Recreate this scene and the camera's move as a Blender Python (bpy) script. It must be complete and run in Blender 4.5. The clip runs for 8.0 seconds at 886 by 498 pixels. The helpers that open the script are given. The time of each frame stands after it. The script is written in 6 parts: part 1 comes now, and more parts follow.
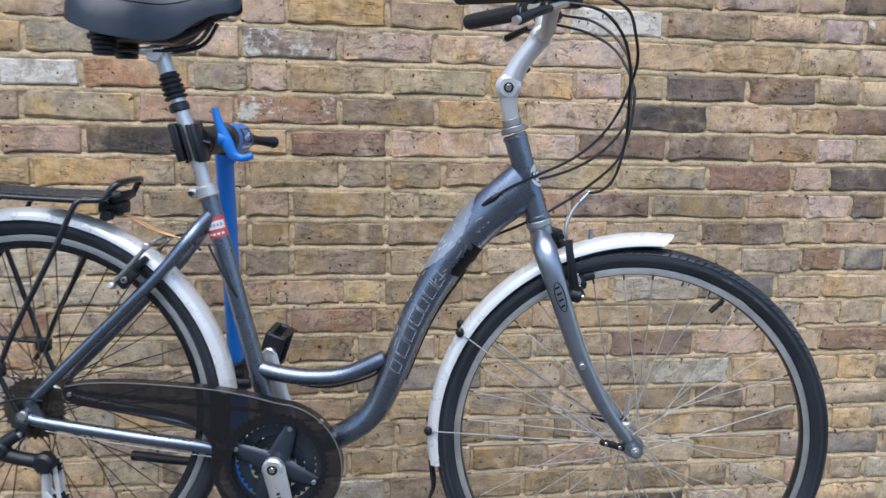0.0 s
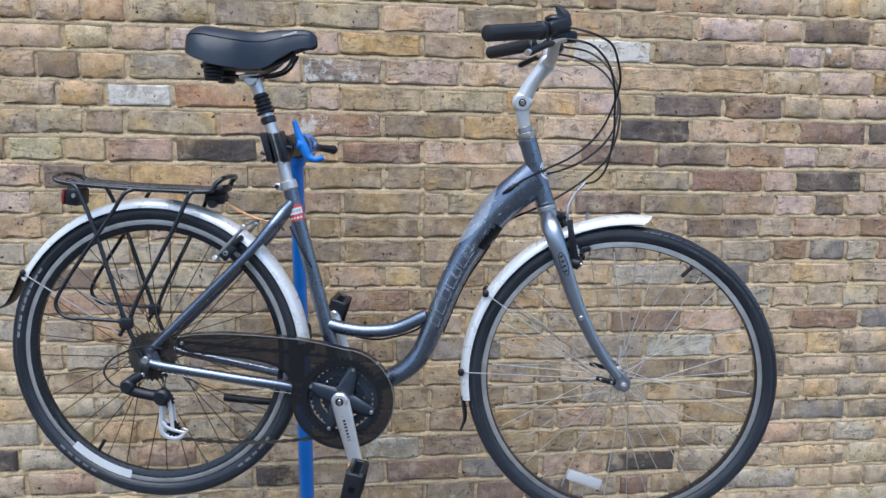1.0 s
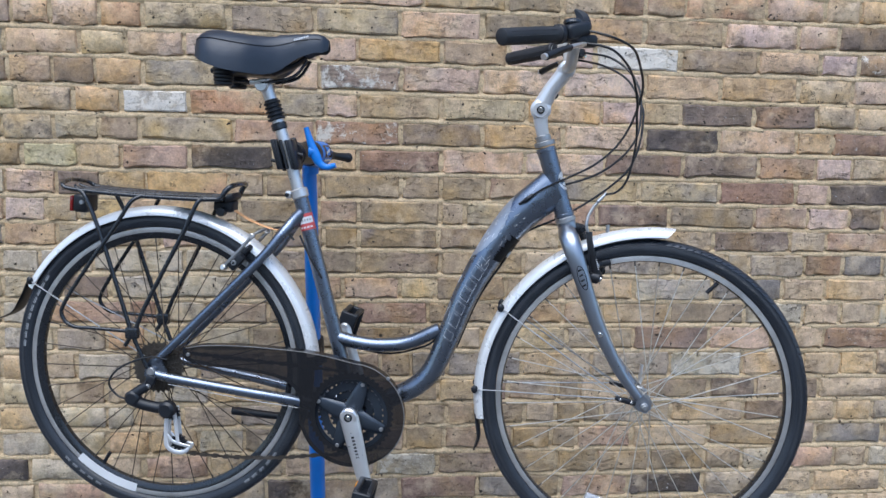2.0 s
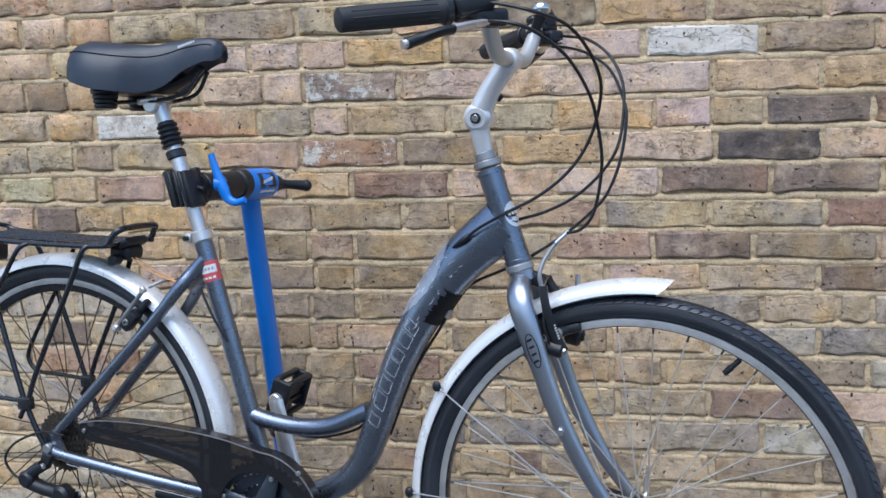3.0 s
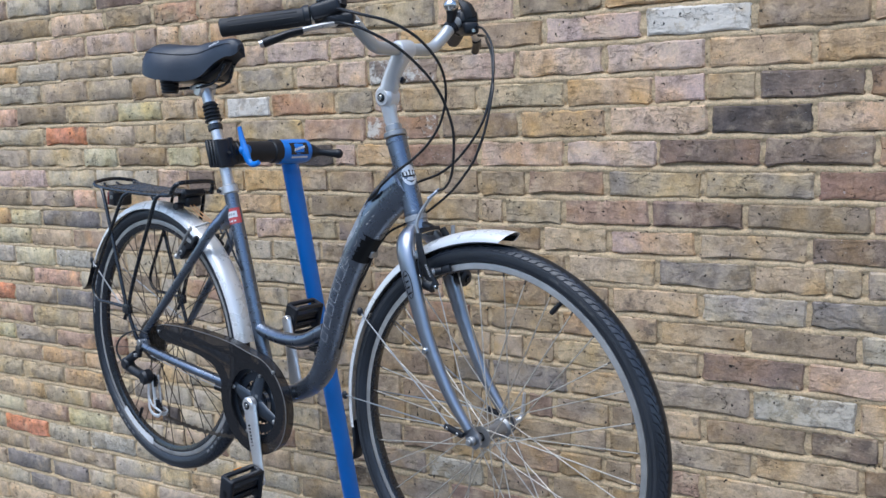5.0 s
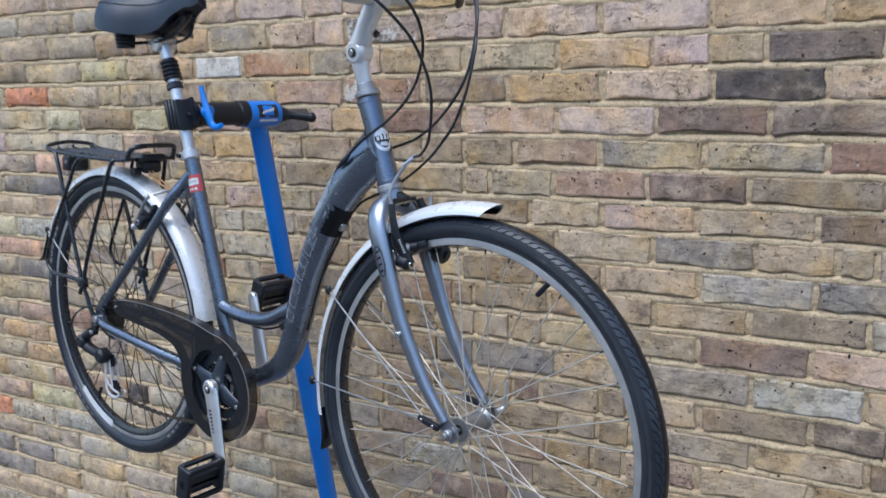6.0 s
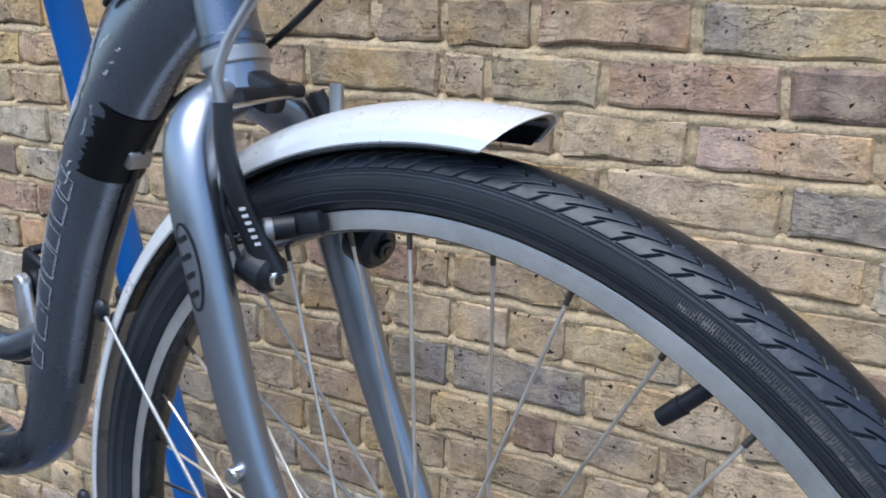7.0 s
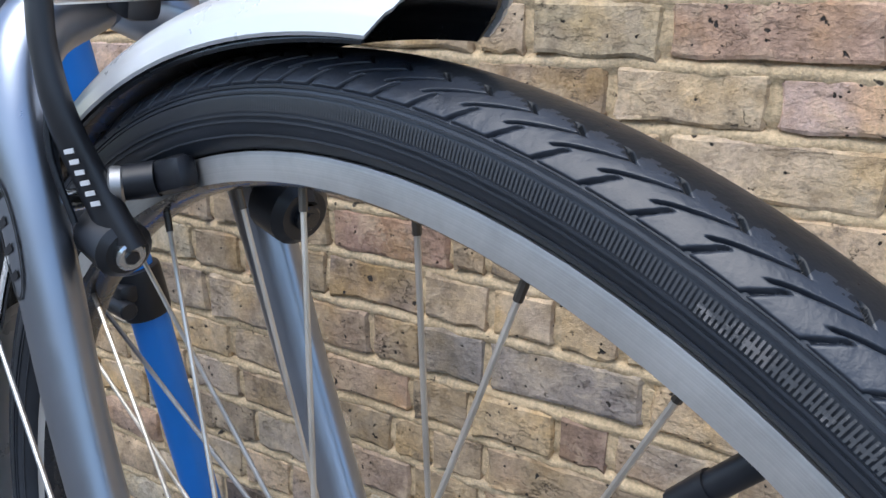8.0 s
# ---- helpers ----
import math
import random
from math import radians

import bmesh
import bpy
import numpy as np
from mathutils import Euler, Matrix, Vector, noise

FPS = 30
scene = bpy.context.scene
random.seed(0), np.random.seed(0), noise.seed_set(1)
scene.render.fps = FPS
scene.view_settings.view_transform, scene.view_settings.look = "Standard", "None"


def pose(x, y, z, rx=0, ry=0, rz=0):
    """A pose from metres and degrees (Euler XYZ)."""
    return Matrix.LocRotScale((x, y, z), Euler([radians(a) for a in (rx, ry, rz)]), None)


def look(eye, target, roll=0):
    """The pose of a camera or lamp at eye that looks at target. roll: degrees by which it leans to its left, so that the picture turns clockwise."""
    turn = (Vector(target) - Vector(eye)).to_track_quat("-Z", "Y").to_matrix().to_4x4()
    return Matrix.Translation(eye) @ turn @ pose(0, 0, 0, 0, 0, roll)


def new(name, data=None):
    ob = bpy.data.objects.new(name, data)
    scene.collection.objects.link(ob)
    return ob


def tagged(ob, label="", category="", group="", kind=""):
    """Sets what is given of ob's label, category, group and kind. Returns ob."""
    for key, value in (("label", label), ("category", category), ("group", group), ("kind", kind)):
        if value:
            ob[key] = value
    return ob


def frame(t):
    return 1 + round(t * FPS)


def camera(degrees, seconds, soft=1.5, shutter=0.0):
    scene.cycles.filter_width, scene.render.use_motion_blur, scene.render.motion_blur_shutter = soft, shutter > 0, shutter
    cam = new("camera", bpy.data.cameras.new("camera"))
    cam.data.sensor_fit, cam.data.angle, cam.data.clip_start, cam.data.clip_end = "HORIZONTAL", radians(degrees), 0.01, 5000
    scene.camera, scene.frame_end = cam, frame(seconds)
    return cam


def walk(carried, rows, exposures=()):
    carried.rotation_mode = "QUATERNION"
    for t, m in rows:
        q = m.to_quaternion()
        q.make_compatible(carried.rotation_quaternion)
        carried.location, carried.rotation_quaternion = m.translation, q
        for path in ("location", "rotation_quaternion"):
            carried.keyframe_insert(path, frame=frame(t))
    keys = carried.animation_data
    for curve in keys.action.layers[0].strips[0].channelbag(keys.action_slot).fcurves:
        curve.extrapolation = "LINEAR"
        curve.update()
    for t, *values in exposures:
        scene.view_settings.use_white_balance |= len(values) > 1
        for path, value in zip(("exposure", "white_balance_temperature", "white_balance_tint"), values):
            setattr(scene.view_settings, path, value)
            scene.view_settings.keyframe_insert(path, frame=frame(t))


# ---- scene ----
# camera
cam = camera(55.3, 8.0, soft=1.5, shutter=0.15)
PATH = [
    (0.0, (0.115, -2.148, 1.714), (0.363, -0.189, 1.396), 1.2),
    (0.5, (0.063, -2.495, 1.69), (0.251, -0.52, 1.434), 0.9),
    (1.0, (0.028, -2.576, 1.678), (0.243, -0.605, 1.419), 0.8),
    (1.2, (0.026, -2.562, 1.673), (0.237, -0.59, 1.417), 0.8),
    (2.3, (0.143, -2.448, 1.673), (0.233, -0.464, 1.439), 0.4),
    (2.5, (0.247, -2.354, 1.699), (0.274, -0.37, 1.45), -0.7),
    (3.0, (0.581, -2.025, 1.705), (0.23, -0.068, 1.482), -1.2),
    (3.5, (0.984, -1.929, 1.69), (0.212, -0.095, 1.484), -1.2),
    (4.0, (1.274, -2.032, 1.687), (0.299, -0.311, 1.392), -0.9),
    (4.5, (1.315, -2.074, 1.681), (0.325, -0.361, 1.393), -1.0),
    (4.7, (1.333, -2.09, 1.676), (0.333, -0.379, 1.408), -1.1),
    (5.8, (1.327, -2.049, 1.678), (0.342, -0.327, 1.425), -0.6),
    (6.0, (1.277, -1.945, 1.659), (0.302, -0.229, 1.336), -0.3),
    (6.5, (0.985, -1.484, 1.619), (0.088, 0.254, 1.203), -0.0),
    (7.0, (0.849, -1.131, 1.553), (-0.058, 0.575, 1.037), 1.9),
    (7.5, (0.821, -0.961, 1.504), (-0.233, 0.651, 0.964), 1.5),
    (8.0, (0.828, -0.957, 1.502), (-0.242, 0.642, 0.955), 0.9),
]
LIGHT = [(0.0, 0.50, 6150, 9), (1.0, 0.50, 5900, 8), (3.5, 0.54, 5860, 8), (4.5, 0.50, 5860, 8), (6.0, 0.46, 5800, 8), (6.5, 0.60, 5800, 8), (7.2, 0.63, 5950, 8), (8.0, 0.72, 6130, 9)]
walk(cam, [(t, look(eye, target, roll)) for t, eye, target, roll in PATH], LIGHT)

# ---------------------------------------------------------------- world, sun
world = bpy.data.worlds.new("overcast_sky")
scene.world = world
world.use_nodes = True
wn = world.node_tree
sky = wn.nodes.new("ShaderNodeTexSky")
sky.sky_type = "NISHITA"
sky.sun_disc = False
sky.sun_elevation, sky.sun_rotation = radians(62), radians(197)
sky.air_density, sky.dust_density, sky.ozone_density = 1.0, 1.4, 1.6
wn.links.new(sky.outputs[0], wn.nodes["Background"].inputs[0])
wn.nodes["Background"].inputs[1].default_value = 0.15
sun = new("sun", bpy.data.lights.new("sun", "SUN"))
sun.data.energy, sun.data.angle, sun.data.color = 2.0, radians(60), (1.0, 0.98, 0.95)
sun.matrix_world = look((-0.8, -2.6, 5.2), (0, 0, 0))


# ---------------------------------------------------------------- materials
def node_mat(name):
    m = bpy.data.materials.new(name)
    m.use_nodes = True
    return m, m.node_tree.nodes, m.node_tree.links, m.node_tree.nodes["Principled BSDF"]


def noise_node(n, l, scale, detail=4.0, rough=0.6, space="Object"):
    if space == "World":
        out = n.new("ShaderNodeNewGeometry").outputs["Position"]
    else:
        out = n.new("ShaderNodeTexCoord").outputs[space]
    tex = n.new("ShaderNodeTexNoise")
    tex.inputs["Scale"].default_value, tex.inputs["Detail"].default_value = scale, detail
    tex.inputs["Roughness"].default_value = rough
    l.new(out, tex.inputs["Vector"])
    return tex


def ramp(n, l, src, stops, mode="LINEAR"):
    r = n.new("ShaderNodeValToRGB")
    r.color_ramp.interpolation = mode
    while len(r.color_ramp.elements) < len(stops):
        r.color_ramp.elements.new(0.5)
    for e, (p, c) in zip(r.color_ramp.elements, stops):
        e.position = p
        e.color = (*c, 1) if len(c) == 3 else c
    l.new(src, r.inputs["Fac"])
    return r.outputs["Color"]


def grey(v):
    return (v, v, v)


def mix(n, l, fac, a, b, mode="MIX"):
    m = n.new("ShaderNodeMix")
    m.data_type, m.blend_type = "RGBA", mode
    if isinstance(fac, (int, float)):
        m.inputs[0].default_value = fac
    else:
        l.new(fac, m.inputs[0])
    for sock, v in ((m.inputs[6], a), (m.inputs[7], b)):
        if isinstance(v, tuple):
            sock.default_value = (*v, 1) if len(v) == 3 else v
        else:
            l.new(v, sock)
    return m.outputs[2]


def bump(n, l, p, height, strength, distance):
    b = n.new("ShaderNodeBump")
    b.inputs["Strength"].default_value, b.inputs["Distance"].default_value = strength, distance
    l.new(height, b.inputs["Height"])
    l.new(b.outputs[0], p.inputs["Normal"])
    return b


def surface(name, colour, rough=0.5, metal=0.0, coat=0.0, vary=0.15, scale=40.0, grain=0.1, wear=None, spec=0.5):
    """A plain finish with fine grain and larger grime; wear = (colour, share) adds scuffs."""
    m, n, l, p = node_mat(name)
    fine = noise_node(n, l, scale, 5)
    broad = noise_node(n, l, scale * 0.16, 3)
    lo = tuple(c * (1 - vary) for c in colour)
    hi = tuple(min(1, c * (1 + vary)) for c in colour)
    c = ramp(n, l, broad.outputs["Fac"], [(0.3, lo), (0.7, hi)])
    if wear:
        spots = noise_node(n, l, scale * 0.9, 8, 0.7)
        k = ramp(n, l, spots.outputs["Fac"], [(wear[1], grey(0)), (wear[1] + 0.05, grey(1))])
        c = mix(n, l, k, c, wear[0])
    l.new(c, p.inputs["Base Color"])
    r = n.new("ShaderNodeMapRange")
    r.inputs["To Min"].default_value, r.inputs["To Max"].default_value = max(0.03, rough - 0.1), min(1, rough + 0.12)
    l.new(fine.outputs["Fac"], r.inputs["Value"])
    l.new(r.outputs[0], p.inputs["Roughness"])
    p.inputs["Metallic"].default_value = metal
    p.inputs["Coat Weight"].default_value = coat
    p.inputs["Coat Roughness"].default_value = 0.12
    p.inputs["Specular IOR Level"].default_value = spec
    if grain:
        bump(n, l, p, fine.outputs["Fac"], grain, 0.002)
    return m


def wnoise(n, l, seed, scale, detail=4.0, rough=0.6, stretch=None):
    """Noise in the wall's own space, shifted for each piece by seed so that no pattern runs across a joint."""
    tex = n.new("ShaderNodeTexNoise")
    tex.noise_dimensions = "4D"
    tex.inputs["Scale"].default_value, tex.inputs["Detail"].default_value = scale, detail
    tex.inputs["Roughness"].default_value = rough
    out = n.new("ShaderNodeNewGeometry").outputs["Position"]
    if stretch:
        mp = n.new("ShaderNodeMapping")
        mp.inputs["Scale"].default_value = stretch
        l.new(out, mp.inputs["Vector"])
        out = mp.outputs[0]
    l.new(out, tex.inputs["Vector"])
    l.new(seed, tex.inputs["W"])
    return tex.outputs["Fac"]


def calc(n, l, op, a, b):
    m = n.new("ShaderNodeMath")
    m.operation = op
    for s, v in zip(m.inputs, (a, b)):
        if isinstance(v, (int, float)):
            s.default_value = v
        else:
            l.new(v, s)
    return m.outputs[0]


def brick_mat(name, palette, second, random_from="Object", paint=None, blend=(0.46, 0.62), lime_at=0.695):
    """Old stock brick: each piece drifts between a body hue and a second kiln hue, with mottling, pits, cracks and bloom."""
    m, n, l, p = node_mat(name)
    if random_from == "Object":
        rnd = n.new("ShaderNodeObjectInfo").outputs["Random"]
    else:
        rnd = n.new("ShaderNodeNewGeometry").outputs["Random Per Island"]
    seed = calc(n, l, "MULTIPLY", rnd, 37.0)
    other = calc(n, l, "FRACT", calc(n, l, "MULTIPLY", rnd, 13.37), 0.0)
    third = calc(n, l, "FRACT", calc(n, l, "MULTIPLY", rnd, 71.7), 0.0)
    body = ramp(n, l, rnd, [(i / len(palette), c) for i, c in enumerate(palette)], "CONSTANT")
    kiln = ramp(n, l, other, [(i / len(second), c) for i, c in enumerate(second)], "CONSTANT")
    drift = wnoise(n, l, seed, 6.0, 5, 0.60)
    dk = ramp(n, l, drift, [(blend[0], grey(0)), (blend[1], grey(0.95))])
    c = mix(n, l, dk, body, kiln)
    mott = wnoise(n, l, seed, 26, 8, 0.72)
    shade = ramp(n, l, mott, [(0.30, (0.58, 0.56, 0.54)), (0.5, grey(1.03)), (0.70, (1.42, 1.39, 1.31))])
    c = mix(n, l, 1.0, c, shade, "MULTIPLY")
    # kiln flashing: a broad drift from ochre to rose grey across each face
    flash = ramp(n, l, wnoise(n, l, seed, 8.0, 4, 0.6), [(0.36, (1.07, 0.99, 0.82)), (0.50, (0.97, 0.985, 1.02)), (0.63, (0.94, 0.965, 1.08))])
    c = mix(n, l, 1.0, c, flash, "MULTIPLY")
    grit = wnoise(n, l, seed, 210, 4, 0.7)
    gk = ramp(n, l, grit, [(0.30, grey(0.72)), (0.52, grey(1.0)), (0.72, grey(1.22))])
    c = mix(n, l, 0.8, c, gk, "MULTIPLY")
    # soot in patches, more on some pieces than on others
    soot = wnoise(n, l, seed, 19, 8, 0.74)
    sk = ramp(n, l, calc(n, l, "ADD", soot, calc(n, l, "MULTIPLY", third, 0.10)), [(0.63, grey(0)), (0.72, grey(0.7))])
    c = mix(n, l, sk, c, (0.135, 0.108, 0.088))
    # smeared mortar and lime bloom
    lime = wnoise(n, l, seed, 34, 9, 0.78)
    lk = ramp(n, l, lime, [(0.61, grey(0)), (0.70, grey(0.62))])
    c = mix(n, l, lk, c, (0.50, 0.435, 0.345))
    bloom = wnoise(n, l, seed, 55, 8, 0.8, (1.0, 1.0, 1.6))
    bk = ramp(n, l, calc(n, l, "ADD", bloom, calc(n, l, "MULTIPLY", other, 0.05)), [(lime_at, grey(0)), (lime_at + 0.035, grey(0.85))])
    c = mix(n, l, bk, c, (0.62, 0.60, 0.57))
    if paint:
        flake = wnoise(n, l, seed, 24, 9, 0.78)
        fk = ramp(n, l, flake, [(paint[1], grey(0)), (paint[1] + 0.05, grey(0.93))])
        c = mix(n, l, fk, c, paint[0])
    # pits and short cracks
    pit = wnoise(n, l, seed, 85, 2, 0.5)
    pk = ramp(n, l, pit, [(0.286, grey(1)), (0.322, grey(0))])
    hole = wnoise(n, l, seed, 36, 4, 0.6)
    hk = ramp(n, l, hole, [(0.292, grey(1)), (0.316, grey(0))])
    pk = mix(n, l, 1.0, pk, hk, "ADD")
    crack = calc(n, l, "ABSOLUTE", calc(n, l, "SUBTRACT", wnoise(n, l, seed, 11, 5, 0.66, (1.0, 1.0, 1.9)), 0.5), 0.0)
    thin = ramp(n, l, crack, [(0.0, grey(1)), (0.007, grey(0))])
    where = ramp(n, l, wnoise(n, l, seed, 15, 2, 0.5), [(0.59, grey(0)), (0.64, grey(0.9))])
    ck = mix(n, l, 1.0, thin, where, "MULTIPLY")
    lay = wnoise(n, l, seed, 1.0, 7, 0.68, (10, 10, 62))
    ck = mix(n, l, 0.3, ck, ramp(n, l, lay, [(0.30, grey(1)), (0.345, grey(0))]), "ADD")
    pk = mix(n, l, 1.0, pk, ck, "ADD")
    torn = wnoise(n, l, seed, 1.0, 8, 0.68, (15, 15, 40))
    where2 = ramp(n, l, wnoise(n, l, seed, 9, 3, 0.5), [(0.45, grey(0)), (0.58, grey(1))])
    tear = ramp(n, l, torn, [(0.47, grey(0)), (0.495, grey(1)), (0.52, grey(0))])
    tear = calc(n, l, "MULTIPLY", calc(n, l, "MULTIPLY", tear, where2), 0.26)
    pale = ramp(n, l, wnoise(n, l, seed, 13, 6, 0.66), [(0.55, grey(0)), (0.68, grey(0.55))])
    c = mix(n, l, pale, c, (0.64, 0.505, 0.345))
    c = mix(n, l, tear, c, (0.11, 0.090, 0.072))
    c = mix(n, l, pk, c, (0.05, 0.043, 0.037))
    l.new(c, p.inputs["Base Color"])
    p.inputs["Roughness"].default_value = 0.92
    p.inputs["Specular IOR Level"].default_value = 0.2
    tk = ramp(n, l, torn, [(0.42, grey(0)), (0.49, grey(0.15)), (0.505, grey(0.8)), (0.62, grey(1.0))])
    lump = calc(n, l, "ADD", calc(n, l, "MULTIPLY", mott, 1.35), calc(n, l, "MULTIPLY", grit, 0.32))
    lump = calc(n, l, "ADD", lump, calc(n, l, "MULTIPLY", calc(n, l, "MULTIPLY", tk, where2), 0.55))
    bump(n, l, p, calc(n, l, "SUBTRACT", lump, pk), 0.85, 0.0065)
    return m


STOCK = [(0.567, 0.390, 0.245), (0.513, 0.362, 0.242), (0.612, 0.417, 0.246), (0.466, 0.334, 0.237), (0.565, 0.380, 0.278),
         (0.515, 0.371, 0.261), (0.581, 0.407, 0.283), (0.399, 0.289, 0.222), (0.565, 0.415, 0.274), (0.515, 0.342, 0.250)]
# kind: body hues, second kiln hues, and where the kind asks for it flaking paint
HUES = {
    "S": (STOCK, [(0.436, 0.322, 0.248), (0.603, 0.417, 0.250), (0.378, 0.284, 0.231), (0.471, 0.319, 0.253)]),
    "C": ([(0.685, 0.495, 0.342), (0.654, 0.480, 0.352), (0.697, 0.490, 0.314), (0.670, 0.475, 0.363)], [(0.624, 0.434, 0.286), (0.665, 0.485, 0.363), (0.571, 0.404, 0.319)]),
    "O": ([(0.568, 0.426, 0.244), (0.522, 0.404, 0.244), (0.602, 0.448, 0.255)], [(0.441, 0.338, 0.226), (0.649, 0.475, 0.273), (0.383, 0.309, 0.226)]),
    "Y": ([(0.612, 0.399, 0.189), (0.581, 0.390, 0.211), (0.633, 0.418, 0.216)], [(0.531, 0.362, 0.227), (0.571, 0.348, 0.194), (0.643, 0.442, 0.281)]),
    "N": ([(0.386, 0.268, 0.144), (0.414, 0.291, 0.171)], [(0.331, 0.249, 0.191), (0.442, 0.324, 0.205)]),
    "T": ([(0.498, 0.340, 0.197), (0.470, 0.331, 0.207), (0.517, 0.370, 0.213)], [(0.433, 0.326, 0.217), (0.536, 0.395, 0.228), (0.460, 0.296, 0.193)]),
    "B": ([(0.406, 0.297, 0.181), (0.373, 0.278, 0.175), (0.445, 0.321, 0.193)], [(0.334, 0.250, 0.163), (0.478, 0.345, 0.200), (0.401, 0.281, 0.186)]),
    "R": ([(0.569, 0.323, 0.189), (0.538, 0.340, 0.208), (0.508, 0.323, 0.204)], [(0.487, 0.363, 0.228), (0.569, 0.420, 0.252), (0.446, 0.295, 0.194)]),
    "P": ([(0.632, 0.433, 0.298), (0.600, 0.423, 0.298), (0.653, 0.448, 0.302)], [(0.578, 0.418, 0.266), (0.610, 0.408, 0.284), (0.536, 0.398, 0.284)]),
    "M": ([(0.316, 0.205, 0.143), (0.348, 0.231, 0.157), (0.370, 0.231, 0.153)], [(0.414, 0.280, 0.172), (0.250, 0.182, 0.137), (0.381, 0.226, 0.149)]),
    "L": ([(0.583, 0.428, 0.268), (0.545, 0.406, 0.259), (0.622, 0.444, 0.272)], [(0.519, 0.373, 0.226), (0.634, 0.467, 0.285), (0.470, 0.350, 0.230)]),
    "A": ([(0.525, 0.338, 0.225), (0.493, 0.328, 0.225)], [(0.588, 0.414, 0.270), (0.441, 0.303, 0.211), (0.483, 0.364, 0.243)]),
    "D": ([(0.248, 0.181, 0.129), (0.271, 0.194, 0.134), (0.220, 0.166, 0.126)], [(0.351, 0.248, 0.158), (0.112, 0.091, 0.076), (0.308, 0.222, 0.158)]),
    "H": ([(0.469, 0.365, 0.252), (0.439, 0.345, 0.242), (0.500, 0.385, 0.264)], [(0.408, 0.320, 0.230), (0.530, 0.405, 0.269), (0.449, 0.335, 0.245)]),
    "V": ([(0.56, 0.460, 0.315), (0.53, 0.440, 0.310), (0.59, 0.475, 0.315)], [(0.48, 0.385, 0.265), (0.61, 0.49, 0.33), (0.50, 0.41, 0.31)]),
    "Z": ([(0.620, 0.515, 0.285), (0.590, 0.495, 0.290), (0.645, 0.530, 0.315)], [(0.560, 0.455, 0.280), (0.650, 0.545, 0.360), (0.500, 0.425, 0.285)]),
    "Q": ([(0.720, 0.290, 0.150), (0.690, 0.300, 0.170)], [(0.640, 0.350, 0.235), (0.700, 0.330, 0.190)]),
    "U": ([(0.690, 0.440, 0.305), (0.670, 0.430, 0.310)], [(0.640, 0.450, 0.315), (0.700, 0.420, 0.270)]),
    "E": ([(0.308, 0.258, 0.207), (0.336, 0.278, 0.221)], [(0.263, 0.225, 0.189), (0.403, 0.324, 0.244)]),
    "F": ([(0.400, 0.285, 0.200)], [(0.310, 0.245, 0.185)], ((0.74, 0.68, 0.59), 0.51)),
    "K": ([(0.440, 0.265, 0.170)], [(0.395, 0.265, 0.175)], ((0.74, 0.67, 0.57), 0.53)),
    "W": ([(0.560, 0.490, 0.400)], [(0.500, 0.410, 0.310)], ((0.78, 0.71, 0.615), 0.43)),
    "G": ([(0.471, 0.408, 0.304)], [(0.407, 0.337, 0.249)], ((0.60, 0.535, 0.43), 0.50)),
}
NAMES = {"S": "stock", "C": "cream", "O": "olive", "Y": "yellow", "N": "mustard", "T": "tan", "B": "brown", "R": "red", "A": "rose", "P": "pink", "M": "plum",
         "L": "lilac_grey", "H": "drab", "Z": "sulphur", "Q": "orange_red", "U": "salmon", "V": "pale_olive", "E": "slate", "D": "burnt", "F": "flaking", "K": "flaking_red", "W": "whitewashed", "G": "limewashed"}


def brick_kind(k, where):
    body, kiln, *paint = HUES[k]
    return brick_mat(NAMES[k] + ("_brick" if where == "Object" else "_brick_joined"), body, kiln, where, paint[0] if paint else None,
                     blend=(0.42, 0.58) if k == "D" else (0.45, 0.60), lime_at=0.65 if k in "DM" else 0.695)


M_BRICK = {k: brick_kind(k, "Object") for k in HUES}
M_BRICK_FAR = {k: brick_kind(k, "Island") for k in HUES}


def mortar_mat():
    m, n, l, p = node_mat("lime_mortar")
    a = noise_node(n, l, 8, 7, 0.7, "World")
    b = noise_node(n, l, 170, 4, 0.7, "World")
    d = noise_node(n, l, 30, 8, 0.75, "World")
    c = ramp(n, l, a.outputs["Fac"], [(0.3, (0.52, 0.385, 0.228)), (0.5, (0.61, 0.462, 0.282)), (0.75, (0.68, 0.530, 0.345))])
    k = ramp(n, l, d.outputs["Fac"], [(0.54, grey(0)), (0.68, grey(0.6))])
    c = mix(n, l, k, c, (0.27, 0.225, 0.175))
    s = ramp(n, l, b.outputs["Fac"], [(0.3, grey(0.66)), (0.6, grey(1.1))])
    c = mix(n, l, 1.0, c, s, "MULTIPLY")
    pit = noise_node(n, l, 60, 3, 0.55, "World")
    pk = ramp(n, l, pit.outputs["Fac"], [(0.28, grey(1)), (0.33, grey(0))])
    c = mix(n, l, pk, c, (0.08, 0.065, 0.05))
    l.new(c, p.inputs["Base Color"])
    p.inputs["Roughness"].default_value = 0.95
    p.inputs["Specular IOR Level"].default_value = 0.2
    h = calc(n, l, "SUBTRACT", calc(n, l, "ADD", b.outputs["Fac"], d.outputs["Fac"]), pk)
    bump(n, l, p, h, 0.65, 0.005)
    return m


